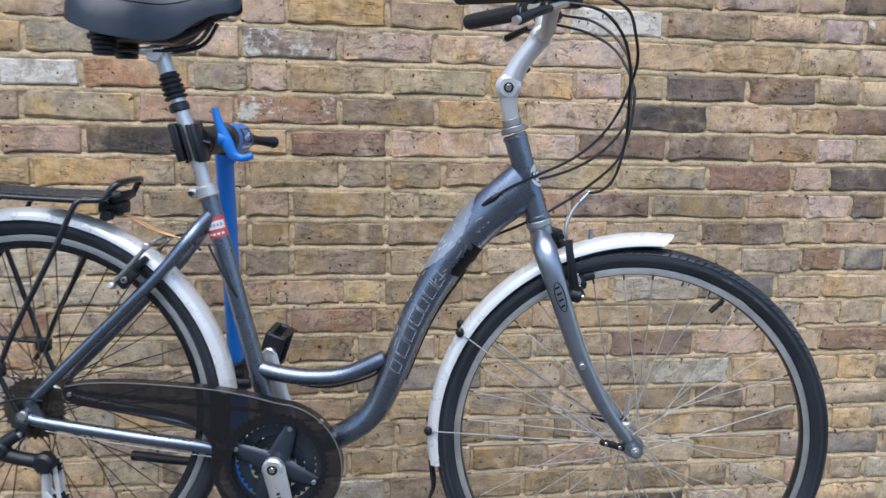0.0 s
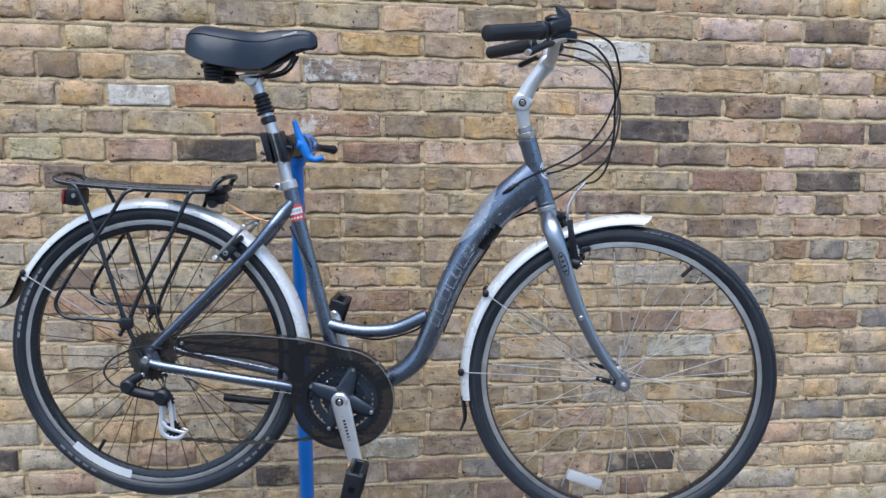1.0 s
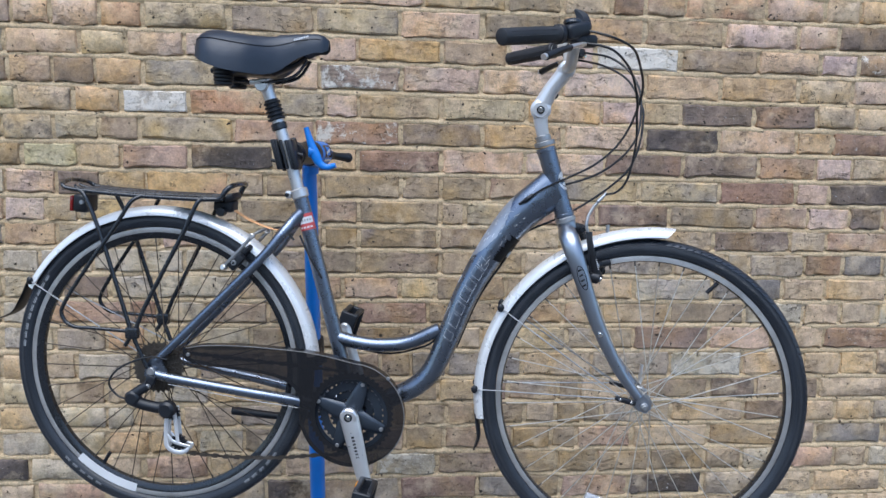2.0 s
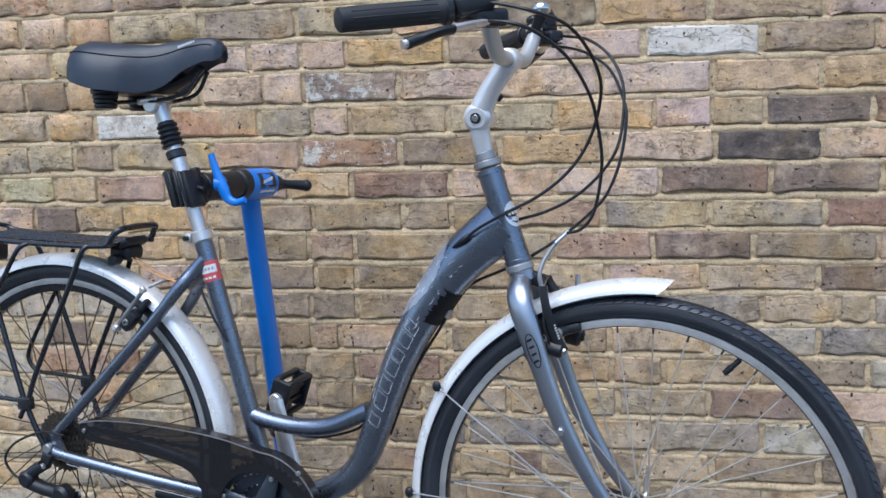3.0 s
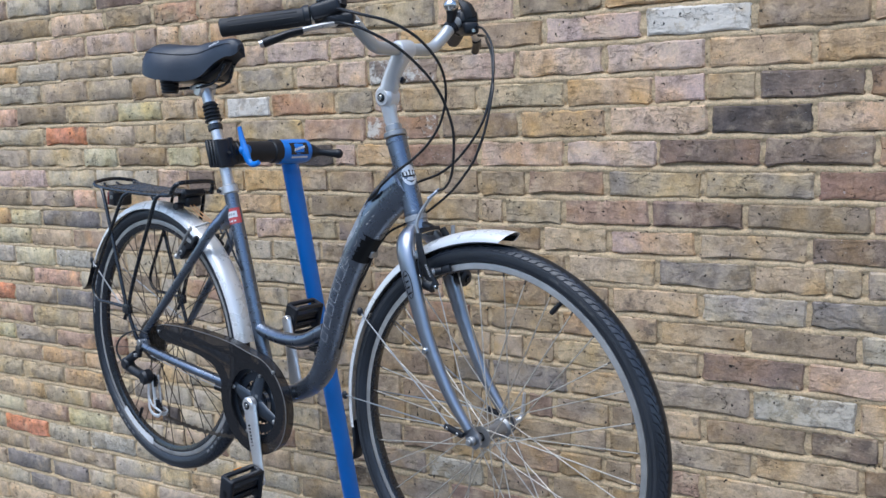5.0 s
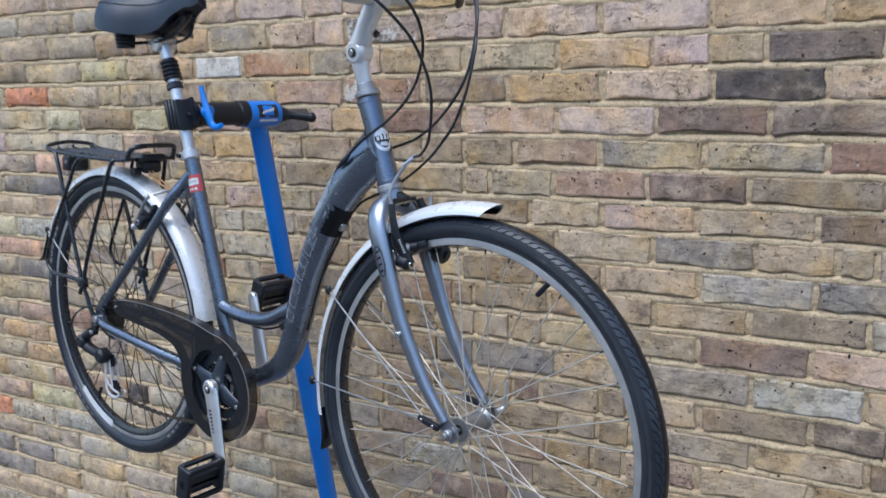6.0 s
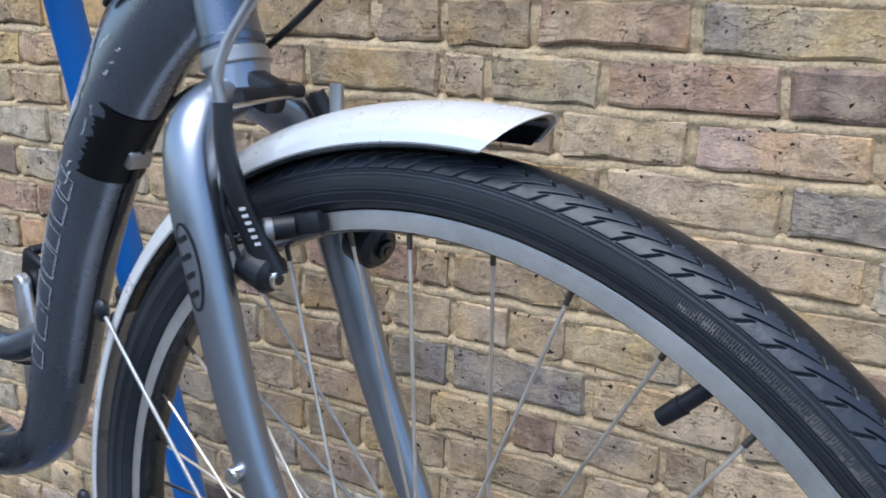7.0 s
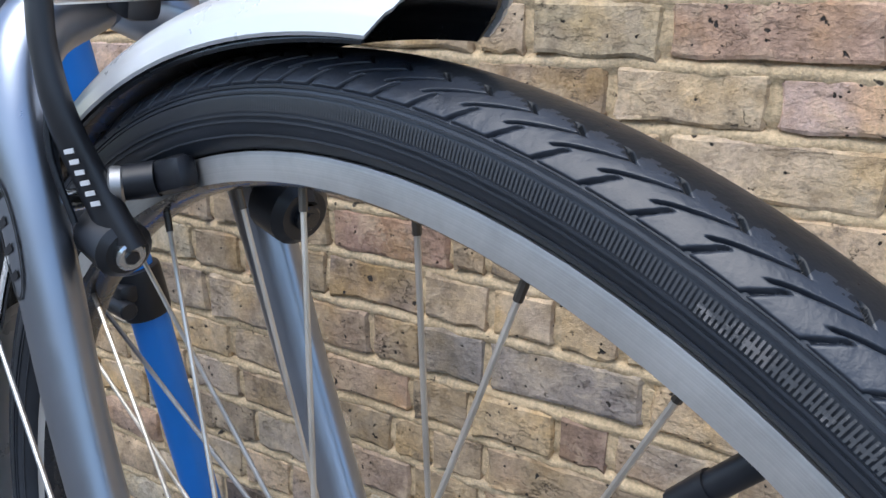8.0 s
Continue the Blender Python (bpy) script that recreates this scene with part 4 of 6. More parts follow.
for s in (-1, 1):
    for c, e in (((0.340, s * 0.029, 0.251), (0.598, s * 0.064, 0.076)), ((0.287, s * 0.029, 0.066), (0.594, s * 0.064, 0.070))):
        part("stay", rod(bmesh.new(), c, e, 0.0015, 8), M_DULL, fguard, "thin silver stay rod")
        part("stay_clip", ball(bmesh.new(), c, 0.0085, 12, (0.9, 0.6, 1.1)), M_BLACK, fguard, "black stay clip")
    part("stay_mount", block(bmesh.new(), (0.612, s * 0.064, 0.067), (0.046, 0.010, 0.012), Matrix.Rotation(radians(14), 4, "Y"), 0.004, 2), M_BLACK, fguard)
    for x, z in ((0.600, 0.0705), (0.624, 0.0645)):
        part("mount_bolt", disc(bmesh.new(), (x, s * 0.0695, z), (0, 1, 0), 0.0032, 0.004, 12), M_CHROME, fguard)
    c = (-0.743, s * 0.029, 0.272)
    part("stay", rod(bmesh.new(), c, (-0.452, s * 0.070, 0.118), 0.0016, 8), M_DULL, rguard)
    part("stay_clip", ball(bmesh.new(), c, 0.0085, 12, (0.9, 0.6, 1.1)), M_BLACK, rguard)
# axle nuts
for s in (-1, 1):
    bm = disc(bmesh.new(), (FRONT[0], s * 0.064, FRONT[2]), (0, 1, 0), 0.0088, 0.010, 16)
    disc(bm, (FRONT[0], s * 0.071, FRONT[2]), (0, 1, 0), 0.0058, 0.008, 12)
    part("axle_nut", bm, M_DULL, front)
    bm = disc(bmesh.new(), (REAR[0], s * 0.074, REAR[2]), (0, 1, 0), 0.0095, 0.010, 16)
    part("axle_nut", bm, M_DULL, rear)
part("quick_release", tube([(0.652, 0.070, 0.055), (0.66, 0.085, 0.065), (0.664, 0.088, 0.11)], [(0.007, 0.006), (0.006, 0.005), (0.006, 0.003)], 10), M_ALLOY, front)

# ---------------------------------------------------------------- saddle and seat post
bm = bmesh.new()
SAD = [  # x along, half width, top z, lower z of the shell side
    (-0.333, 0.030, 0.808, 0.790), (-0.326, 0.072, 0.826, 0.778), (-0.308, 0.096, 0.838, 0.768), (-0.283, 0.105, 0.841, 0.758), (-0.252, 0.103, 0.838, 0.749),
    (-0.215, 0.090, 0.833, 0.744), (-0.180, 0.063, 0.831, 0.742), (-0.150, 0.044, 0.832, 0.752), (-0.115, 0.032, 0.834, 0.778), (-0.080, 0.025, 0.835, 0.792),
    (-0.062, 0.020, 0.831, 0.793), (-0.050, 0.010, 0.820, 0.800)]
full = spline(SAD, 5)
rows = []
for x, w, zt, zb in full:
    row = []
    for k in range(17):
        a = math.pi * k / 16
        c, s = math.cos(a), math.sin(a)
        zz = zb + (zt - zb) * (abs(s) ** 0.78)
        dip = 0.006 * math.exp(-(c / 0.25) ** 2) if w > 0.05 else 0
        row.append(bm.verts.new((x, -w * math.copysign(abs(c) ** 0.68, c), zz - dip)))
    for k in range(1, 8):
        u = 1 - 2 * k / 8
        row.append(bm.verts.new((x, w * 0.9 * u, zb + 0.012 * (1 - u * u))))
    rows.append(row)
n = len(rows[0])
for A, B in zip(rows, rows[1:]):
    for k in range(n):
        bm.faces.new((A[k], A[(k + 1) % n], B[(k + 1) % n], B[k]))
bm.faces.new(rows[0])
bm.faces.new(rows[-1][::-1])
saddle = part("saddle", bm, M_VINYL, bike, "padded dark blue-black vinyl saddle with a stitched seam")
# stitched seam and print
for s in (-1, 1):
    pts = []
    for x, w, zt, zb in full[4:-6]:
        c = 0.80
        pts.append((x, s * w * c ** 0.68, zb + (zt - zb) * (0.6 ** 0.78) + 0.001))
    part("seam", sweep(bmesh.new(), pts[::3], 0.0010, 6, 4), M_BLACK, saddle)
bm = bmesh.new()
for k in range(9):
    block(bm, (-0.118 + k * 0.0035, -0.0365 + k * 0.0006, 0.818 + k * 0.0010), (0.0024, 0.001, 0.004), None, 0)
part("saddle_print", bm, M_WHITE, saddle, smooth=False)
for s in (-1, 1):
    bm = bmesh.new()
    prof = []
    for k in range(5):
        disc(bm, (-0.272, s * 0.046, 0.754 - k * 0.0078), (0, 0, 1), 0.024 - 0.001 * k, 0.0095, 20, 0.3)
    part("spring_pad", bm, M_BLACK, saddle, "black elastomer spring block")
bm = bmesh.new()
block(bm, (-0.240, 0, 0.750), (0.12, 0.11, 0.012), None, 0.005, 2)
sweep(bm, [(-0.10, 0, 0.786), (-0.125, 0, 0.768), (-0.175, 0, 0.750)], [(0.012, 0.005), (0.016, 0.006), (0.024, 0.008)], 12)
part("saddle_base", bm, M_BLACK, saddle)
bm = bmesh.new()
for s in (-1, 1):
    sweep(bm, [(-0.095, s * 0.012, 0.778), (-0.125, s * 0.018, 0.742), (-0.180, s * 0.022, 0.730), (-0.240, s * 0.022, 0.730), (-0.285, s * 0.045, 0.728)], 0.0036, 8)
part("saddle_rail", bm, M_GLOSS, saddle)
bm = bmesh.new()
disc(bm, (-0.197, 0, 0.724), (0, 1, 0), 0.015, 0.046, 20)
block(bm, (-0.200, 0, 0.731), (0.046, 0.05, 0.011), Matrix.Rotation(radians(-6), 4, "Y"), 0.003, 2)
sweep(bm, [(-0.192, 0, 0.722), (-0.180, 0, 0.690)], [0.0155, 0.0135], 18)
sweep(bm, [(-0.187, 0, 0.705), (-0.150, 0, 0.600), (-0.112, 0, 0.470)], 0.0136, 20)
post = part("seat_post", bm, M_ALLOY, bike, "silver suspension seat post")
ax = Vector((-0.187 + 0.112, 0, 0.705 - 0.470)).normalized()
base = Vector((-0.168, 0, 0.651))
bm = bmesh.new()
for k in range(5):
    disc(bm, base + ax * (0.009 * k), ax, 0.0205 - 0.0004 * k, 0.0060, 22, 0.35)
for k in range(5):
    disc(bm, base + ax * (0.009 * k + 0.0045), ax, 0.0150, 0.006, 22)
part("bellows", bm, M_BLACK, post, "black rubber bellows boot")
part("post_collar", disc(bmesh.new(), Vector((-0.1625, 0, 0.634)), ax, 0.0178, 0.016, 22), M_GLOSS, post)
bm = disc(bmesh.new(), (-0.1165, 0, 0.487), ax, 0.0195, 0.022, 24)
block(bm, (-0.140, 0, 0.484), (0.014, 0.022, 0.018), None, 0.004, 2)
part("seat_collar", bm, M_ALLOY, part_frame, "silver seat clamp")
part("collar_bolt", rod(bmesh.new(), (-0.141, -0.018, 0.484), (-0.141, 0.016, 0.484), 0.0048, 10), M_GLOSS, part_frame)

# ---------------------------------------------------------------- luggage rack
bm = bmesh.new()
for s in (-1, 1):
    sweep(bm, [(-0.646, s * 0.030, 0.503), (-0.640, s * 0.058, 0.497), (-0.612, s * 0.064, 0.487), (-0.478, s * 0.064, 0.477), (-0.335, s * 0.062, 0.472), (-0.272, s * 0.058, 0.473)], 0.0050, 10)
    sweep(bm, [(-0.60, s * 0.022, 0.487), (-0.45, s * 0.022, 0.479), (-0.28, s * 0.022, 0.475)], 0.0042, 8)
sweep(bm, [(-0.646, -0.030, 0.503), (-0.650, 0.0, 0.505), (-0.646, 0.030, 0.503)], 0.0050, 10)
for x, z in ((-0.60, 0.486), (-0.50, 0.479), (-0.36, 0.474), (-0.28, 0.473)):
    rod(bm, (x, -0.062, z), (x, 0.062, z), 0.0042, 8)
for y in (-0.043, 0.0, 0.043):
    sweep(bm, [(-0.632 + abs(y) * 0.3, y, 0.495), (-0.60, y, 0.488), (-0.45, y, 0.480), (-0.28, y, 0.475)], 0.0032, 8)
plate(bm, [(-0.405, 0.4765), (-0.275, 0.4730), (-0.275, 0.4765), (-0.405, 0.4800)], -0.056, 0.056)
rack = part("luggage_rack", bm, M_GLOSS, bike, "black tubular luggage rack over the rear wheel")
part("rack_hoop", tube([(-0.315, -0.058, 0.474), (-0.280, -0.058, 0.474), (-0.266, -0.056, 0.492), (-0.254, -0.040, 0.503), (-0.254, 0.040, 0.503), (-0.266, 0.056, 0.492), (-0.280, 0.058, 0.474), (-0.315, 0.058, 0.474)], 0.0058, 10), M_GLOSS, rack)
for s in (-1, 1):
    part("rack_leg", tube([(-0.598, s * 0.064, 0.486), (-0.580, s * 0.069, 0.470), (-0.546, s * 0.075, 0.392), (-0.517, s * 0.078, 0.303), (-0.487, s * 0.080, 0.206), (-0.476, s * 0.080, 0.172), (-0.452, s * 0.078, 0.112), (-0.443, s * 0.076, 0.092)], 0.0050, 10), M_GLOSS, rack)
    part("rack_leg", tube([(-0.318, s * 0.062, 0.473), (-0.328, s * 0.070, 0.460), (-0.357, s * 0.076, 0.396), (-0.405, s * 0.080, 0.305), (-0.447, s * 0.081, 0.226), (-0.468, s * 0.081, 0.176)], 0.0050, 10), M_GLOSS, rack)
    part("pannier_hoop", tube([(-0.455, s * 0.064, 0.476), (-0.475, s * 0.074, 0.462), (-0.510, s * 0.080, 0.406), (-0.566, s * 0.084, 0.328), (-0.626, s * 0.086, 0.238), (-0.634, s * 0.086, 0.205), (-0.610, s * 0.086, 0.183), (-0.560, s * 0.085, 0.180), (-0.480, s * 0.082, 0.176)], 0.0045, 10), M_GLOSS, rack)
    bm = block(bmesh.new(), (-0.474, s * 0.081, 0.172), (0.030, 0.016, 0.026), None, 0.004, 2)
    rod(bm, (-0.474, s * 0.081, 0.170), (-0.492, s * 0.080, 0.142), 0.0048, 10)
    part("leg_joint", bm, M_GLOSS, rack)
bm = block(bmesh.new(), (-0.286, 0, 0.456), (0.046, 0.044, 0.028), Matrix.Rotation(radians(6), 4, "Y"), 0.008, 3)
block(bm, (-0.270, 0, 0.474), (0.026, 0.060, 0.016), Matrix.Rotation(radians(-30), 4, "Y"), 0.006, 2)
disc(bm, (-0.284, -0.034, 0.444), (0, 1, 0), 0.010, 0.02, 14)
part("spring_clip", bm, M_BLACK, rack, "black clip housing under the rack")
bm = block(bmesh.new(), (-0.618, 0, 0.453), (0.036, 0.054, 0.042), Matrix.Rotation(radians(4), 4, "Y"), 0.008, 3)
part("rear_light", bm, M_BLACK, rack, "black rear lamp with a red lens")
part("lamp_lens", block(bmesh.new(), (-0.640, 0, 0.452), (0.008, 0.050, 0.036), Matrix.Rotation(radians(4), 4, "Y"), 0.005, 2), M_LENS, rack, "red lens")
part("lamp_bolt", disc(bmesh.new(), (-0.612, -0.029, 0.456), (0, 1, 0), 0.005, 0.005, 12), M_DULL, rack)
for k in (-1, 1):
    part("lamp_wire", tube([(-0.262, k * 0.005 - 0.01, 0.446), (-0.225, k * 0.006 - 0.01, 0.424), (-0.180, k * 0.004 - 0.012, 0.408), (-0.135, -0.014, 0.402)], 0.0016, 6), M_COPPER, rack, "copper-coloured lamp wire")

# ---------------------------------------------------------------- drivetrain
CASE_Y = -0.066
C0 = (0.018, 0.004)
outer = [(-0.366, 0.126), (-0.358, 0.140), (-0.32, 0.147), (-0.26, 0.150), (-0.208, 0.1495), (-0.15, 0.147), (-0.091, 0.143), (-0.035, 0.135)]
for k in range(27):
    a = radians(88 - k * 10.8)
    outer.append((C0[0] + 0.1185 * math.cos(a), C0[1] + 0.1185 * math.sin(a)))
outer += [(-0.103, 0.045), (-0.120, 0.068), (-0.157, 0.083), (-0.22, 0.093), (-0.29, 0.099), (-0.34, 0.105), (-0.360, 0.114)]


def case_mesh():
    """The guard: a flat pierced front with a rolled rim that turns inward."""
    bm = bmesh.new()
    smooth = [tuple(p) for p in spline(outer + [outer[0]], 2)[:-1]]
    cx = sum(p[0] for p in smooth) / len(smooth)
    A = [bm.verts.new((x, CASE_Y, z)) for x, z in smooth]
    hole = [(C0[0] + 0.0815 * math.cos(radians(a)), C0[1] + 0.0815 * math.sin(radians(a))) for a in range(0, 360, 8)]
    H = [bm.verts.new((x, CASE_Y, z)) for x, z in hole]
    edges = [bm.edges.new((A[k], A[(k + 1) % len(A)])) for k in range(len(A))]
    edges += [bm.edges.new((H[k], H[(k + 1) % len(H)])) for k in range(len(H))]
    bmesh.ops.triangle_fill(bm, edges=edges, use_beauty=True, use_dissolve=False)
    inner = [f for f in bm.faces if (f.calc_center_median().x - C0[0]) ** 2 + (f.calc_center_median().z - C0[1]) ** 2 < 0.078 ** 2]
    bmesh.ops.delete(bm, geom=inner, context="FACES")
    for ring, depth in ((A, 0.022), (H, 0.004)):
        B = [bm.verts.new((v.co.x, CASE_Y + depth, v.co.z)) for v in ring]
        for k in range(len(ring)):
            bm.faces.new((ring[k], ring[(k + 1) % len(ring)], B[(k + 1) % len(ring)], B[k]))
    return bm


case = part("chain_case", case_mesh(), M_SMOKE, bike, "smoky translucent brown plastic chain guard")
for c in ((-0.352, 0.125), (0.100, 0.092)):
    part("case_screw", disc(bmesh.new(), (c[0], CASE_Y - 0.002, c[1]), (0, 1, 0), 0.0042, 0.005, 12), M_DULL, case)
# bead on the guard's edge; its highlight is painted as a paler colour
part("case_lip", sweep(bmesh.new(), [(x, CASE_Y - 0.0005, z - 0.001) for x, z in outer[1:22]], 0.0011, 6, 3, True), M_LIP, case)

BB = (0.014, 0, 0.002)
bm = bmesh.new()


def toothed(bm, centre, r, teeth, y, thick, hole):
    prof = []
    for k in range(teeth * 4):
        rr = r + (0.0022 if k % 4 in (1, 2) else -0.0022)
        a = 2 * math.pi * k / (teeth * 4)
        prof.append((rr * math.cos(a), rr * math.sin(a)))
    n = len(prof)
    V = [[bm.verts.new((centre[0] + x, y + dy, centre[2] + z)) for x, z in prof] for dy in (-thick / 2, thick / 2)]
    I = [[bm.verts.new((centre[0] + hole * math.cos(2 * math.pi * k / n), y + dy, centre[2] + hole * math.sin(2 * math.pi * k / n))) for k in range(n)] for dy in (-thick / 2, thick / 2)]
    for k in range(n):
        j = (k + 1) % n
        bm.faces.new((V[0][k], V[0][j], V[1][j], V[1][k]))
        bm.faces.new((I[0][k], I[1][k], I[1][j], I[0][j]))
        bm.faces.new((V[0][k], I[0][k], I[0][j], V[0][j]))
        bm.faces.new((V[1][k], V[1][j], I[1][j], I[1][k]))
    return bm


toothed(bm, BB, 0.094, 46, -0.050, 0.003, 0.074)
toothed(bm, BB, 0.072, 36, -0.043, 0.003, 0.052)
toothed(bm, BB, 0.050, 26, -0.036, 0.003, 0.034)
cranks = part("crankset", bm, M_RING, bike, "dark chainrings with a silver crank arm")
bm = bmesh.new()
disc(bm, (BB[0], -0.052, BB[2]), (0, 1, 0), 0.030, 0.014, 28)
for k in range(4):
    a = radians(68 + 90 * k)
    e = (BB[0] + 0.080 * math.cos(a), -0.054, BB[2] + 0.080 * math.sin(a))
    sweep(bm, [(BB[0] + 0.015 * math.cos(a), -0.056, BB[2] + 0.015 * math.sin(a)), (BB[0] + 0.05 * math.cos(a), -0.057, BB[2] + 0.05 * math.sin(a)), e], [(0.006, 0.021), (0.005, 0.016), (0.004, 0.011)], 12, 4)
part("spider", bm, M_RING, cranks, "dark blue-grey four-arm spider")
for k in range(4):
    bm = bmesh.new()
    a = radians(68 + 90 * k)
    disc(bm, (BB[0] + 0.076 * math.cos(a), -0.060, BB[2] + 0.076 * math.sin(a)), (0, 1, 0), 0.0045, 0.005, 12)
    part("ring_bolt", bm, M_DULL, cranks)
PD = Vector((0.0445, 0, -0.1640))
for s in (-1, 1):
    o = Vector((BB[0], s * 0.070, BB[2]))
    e = o + Vector((PD.x * -s, s * 0.014, PD.z * -s))
    bm = sweep(bmesh.new(), [o, o + (e - o) * 0.35, o + (e - o) * 0.75, e], [(0.0095, 0.0220), (0.0092, 0.0200), (0.0085, 0.0165), (0.0080, 0.0155)], 16, 6)
    disc(bm, o, (0, 1, 0), 0.0195, 0.018, 26, 0.2)
    disc(bm, e, (0, 1, 0), 0.0130, 0.013, 22, 0.2)
    part("crank_arm", bm, M_ALLOY, cranks, "silver crank arm")
    part("crank_bolt", disc(bmesh.new(), o + Vector((0, s * 0.0085, 0)), (0, 1, 0), 0.0095, 0.004, 20), M_GLOSS, cranks)
    part("crank_cap", disc(bmesh.new(), o + Vector((0, s * 0.0100, 0)), (0, 1, 0), 0.0052, 0.004, 16), M_CHROME, cranks)
    if s < 0:
        lay = Matrix.Rotation(math.atan2(-(e - o).z, (e - o).x), 4, "Y")
        for k in range(7):
            part("crank_print", block(bmesh.new(), o + (e - o) * (0.26 + 0.045 * k) + Vector((0, -0.0095 + 0.0002 * k, 0)), (0.0042, 0.0010, 0.0062), lay, 0), M_BLACK, cranks, smooth=False)
    tilt = Matrix.Rotation(radians(-78 if s < 0 else -72), 4, "Y")
    pc = e + Vector((0, s * 0.052, 0))
    pedal = part("pedal", rod(bmesh.new(), e, pc + Vector((0, s * 0.045, 0)), 0.0085, 14), M_BLACK, bike, "black plastic cage pedal")
    for q in (-1, 1):
        for h in (-1, 1):
            part("pedal_bar", block(bmesh.new(), pc + tilt @ Vector((q * 0.034, 0, h * 0.0140)), (0.009, 0.078, 0.012), tilt, 0.003, 3), M_BLACK, pedal)
        part("pedal_side", block(bmesh.new(), pc + Vector((0, q * 0.040, 0)), (0.074, 0.010, 0.041), tilt, 0.0045, 3), M_BLACK, pedal)
        if s < 0 and q > 0:
            part("pedal_reflector", block(bmesh.new(), pc + tilt @ Vector((0.0345, 0, 0.0205)), (0.008, 0.024, 0.003), tilt, 0.001, 1), M_AMBER, pedal, "amber pedal reflector")
    for k in range(2):
        part("pedal_rib", block(bmesh.new(), pc + tilt @ Vector((-0.011 + 0.022 * k, 0, 0)), (0.007, 0.074, 0.022), tilt, 0.0015, 1), M_BLACK, pedal)

# cassette, chain, rear mech
bm = bmesh.new()
for k in range(7):
    toothed(bm, REAR, 0.058 - 0.0055 * k, 30 - 3 * k, -0.034 - 0.0045 * k, 0.0022, 0.012)
part("cassette", bm, M_CHAIN, rear, "dark oily sprocket stack")


def chain_mesh(pts):
    bm = bmesh.new()
    P = [Vector(p) for p in spline(pts, 8)]
    L = [0.0]
    for a, b in zip(P, P[1:]):
        L.append(L[-1] + (b - a).length)
    d, k, flip = 0.0, 0, 0
    while d < L[-1] - 0.0127:
        while L[k + 1] < d + 0.00635:
            k += 1
        t = (P[k + 1] - P[k]).normalized()
        c = P[k] + t * (d + 0.00635 - L[k])
        rot = t.to_track_quat("X", "Z").to_matrix().to_4x4()
        w = 0.0034 if flip else 0.0022
        for s in (-1, 1):
            block(bm, c + Vector((0, s * w, 0)), (0.0128, 0.0010, 0.0074 if flip else 0.0044), rot, 0.0, 1)
        d += 0.0127
        flip = 1 - flip
    return bm


part("chain", chain_mesh([(-0.368, -0.052, -0.108), (-0.26, -0.050, -0.113), (-0.153, -0.048, -0.1095), (-0.06, -0.047, -0.0985), (0.0, -0.047, -0.0935)]), M_CHAIN, cranks, "oily bicycle chain").name = "chain"
part("chain", chain_mesh([(-0.44, -0.052, 0.130), (-0.2, -0.049, 0.113), (0.01, -0.047, 0.097)]), M_CHAIN, cranks)
bm = bmesh.new()
block(bm, (-0.437, -0.078, 0.062), (0.022, 0.012, 0.030), Matrix.Rotation(radians(20), 4, "Y"), 0.004, 2)
sweep(bm, [(-0.438, -0.086, 0.055), (-0.462, -0.090, 0.040), (-0.472, -0.090, 0.026), (-0.455, -0.088, 0.014), (-0.420, -0.086, 0.006), (-0.392, -0.084, 0.004)], [0.011, 0.012, 0.015, 0.013, 0.0125, 0.015], 16)
disc(bm, (-0.470, -0.092, 0.028), (0, 1, 0), 0.017, 0.026, 20, 0.3)
disc(bm, (-0.394, -0.086, 0.003), (0, 1, 0), 0.019, 0.028, 20, 0.3)
mech = part("rear_derailleur", bm, M_BLACK, bike, "black rear derailleur with a silver cage")
bm = bmesh.new()
for y in (-0.078, -0.060):
    sweep(bm, [(-0.398, y, 0.004), (-0.400, y, -0.018), (-0.4025, y, -0.060), (-0.400, y, -0.086), (-0.382, y, -0.0975), (-0.361, y, -0.097), (-0.346, y, -0.084)],
          [(0.0014, 0.0050), (0.0014, 0.0050), (0.0014, 0.0048), (0.0014, 0.0052), (0.0014, 0.0050), (0.0014, 0.0046), (0.0014, 0.0025)], 8)
    sweep(bm, [(-0.401, y, -0.060), (-0.386, y, -0.0735), (-0.366, y, -0.0800), (-0.346, y, -0.0835)], [(0.0013, 0.0050), (0.0013, 0.0042), (0.0013, 0.0038), (0.0013, 0.0025)], 8)
    sweep(bm, [(-0.383, y, 0.004), (-0.379, y, -0.030), (-0.375, y, -0.074)], [(0.0013, 0.0050), (0.0013, 0.0046), (0.0013, 0.0044)], 8)
part("cage", bm, M_STEM, mech, "silver derailleur cage")
bm = toothed(bmesh.new(), (-0.376, 0, -0.078), 0.017, 11, -0.069, 0.006, 0.004)
part("jockey_wheel", toothed(bmesh.new(), (-0.390, 0, -0.010), 0.016, 11, -0.069, 0.006, 0.004), M_BLACK, mech)
part("jockey_wheel", bm, M_BLACK, mech)
part("mech_bolt", disc(bmesh.new(), (-0.438, -0.089, 0.053), (0, 1, 0), 0.006, 0.008, 14), M_DULL, mech)
part("gear_cable", tube([(-0.400, -0.070, 0.112), (-0.440, -0.080, 0.118), (-0.500, -0.088, 0.094), (-0.527, -0.090, 0.060), (-0.508, -0.090, 0.030), (-0.478, -0.090, 0.022)], 0.0024, 8), M_CABLE, mech)
part("kickstand", tube([(-0.075, 0.055, -0.030), (-0.150, 0.056, -0.0475), (-0.296, 0.058, -0.040)], [0.0085, 0.0085, 0.0098], 14), M_BLACK, bike, "black folded kickstand")
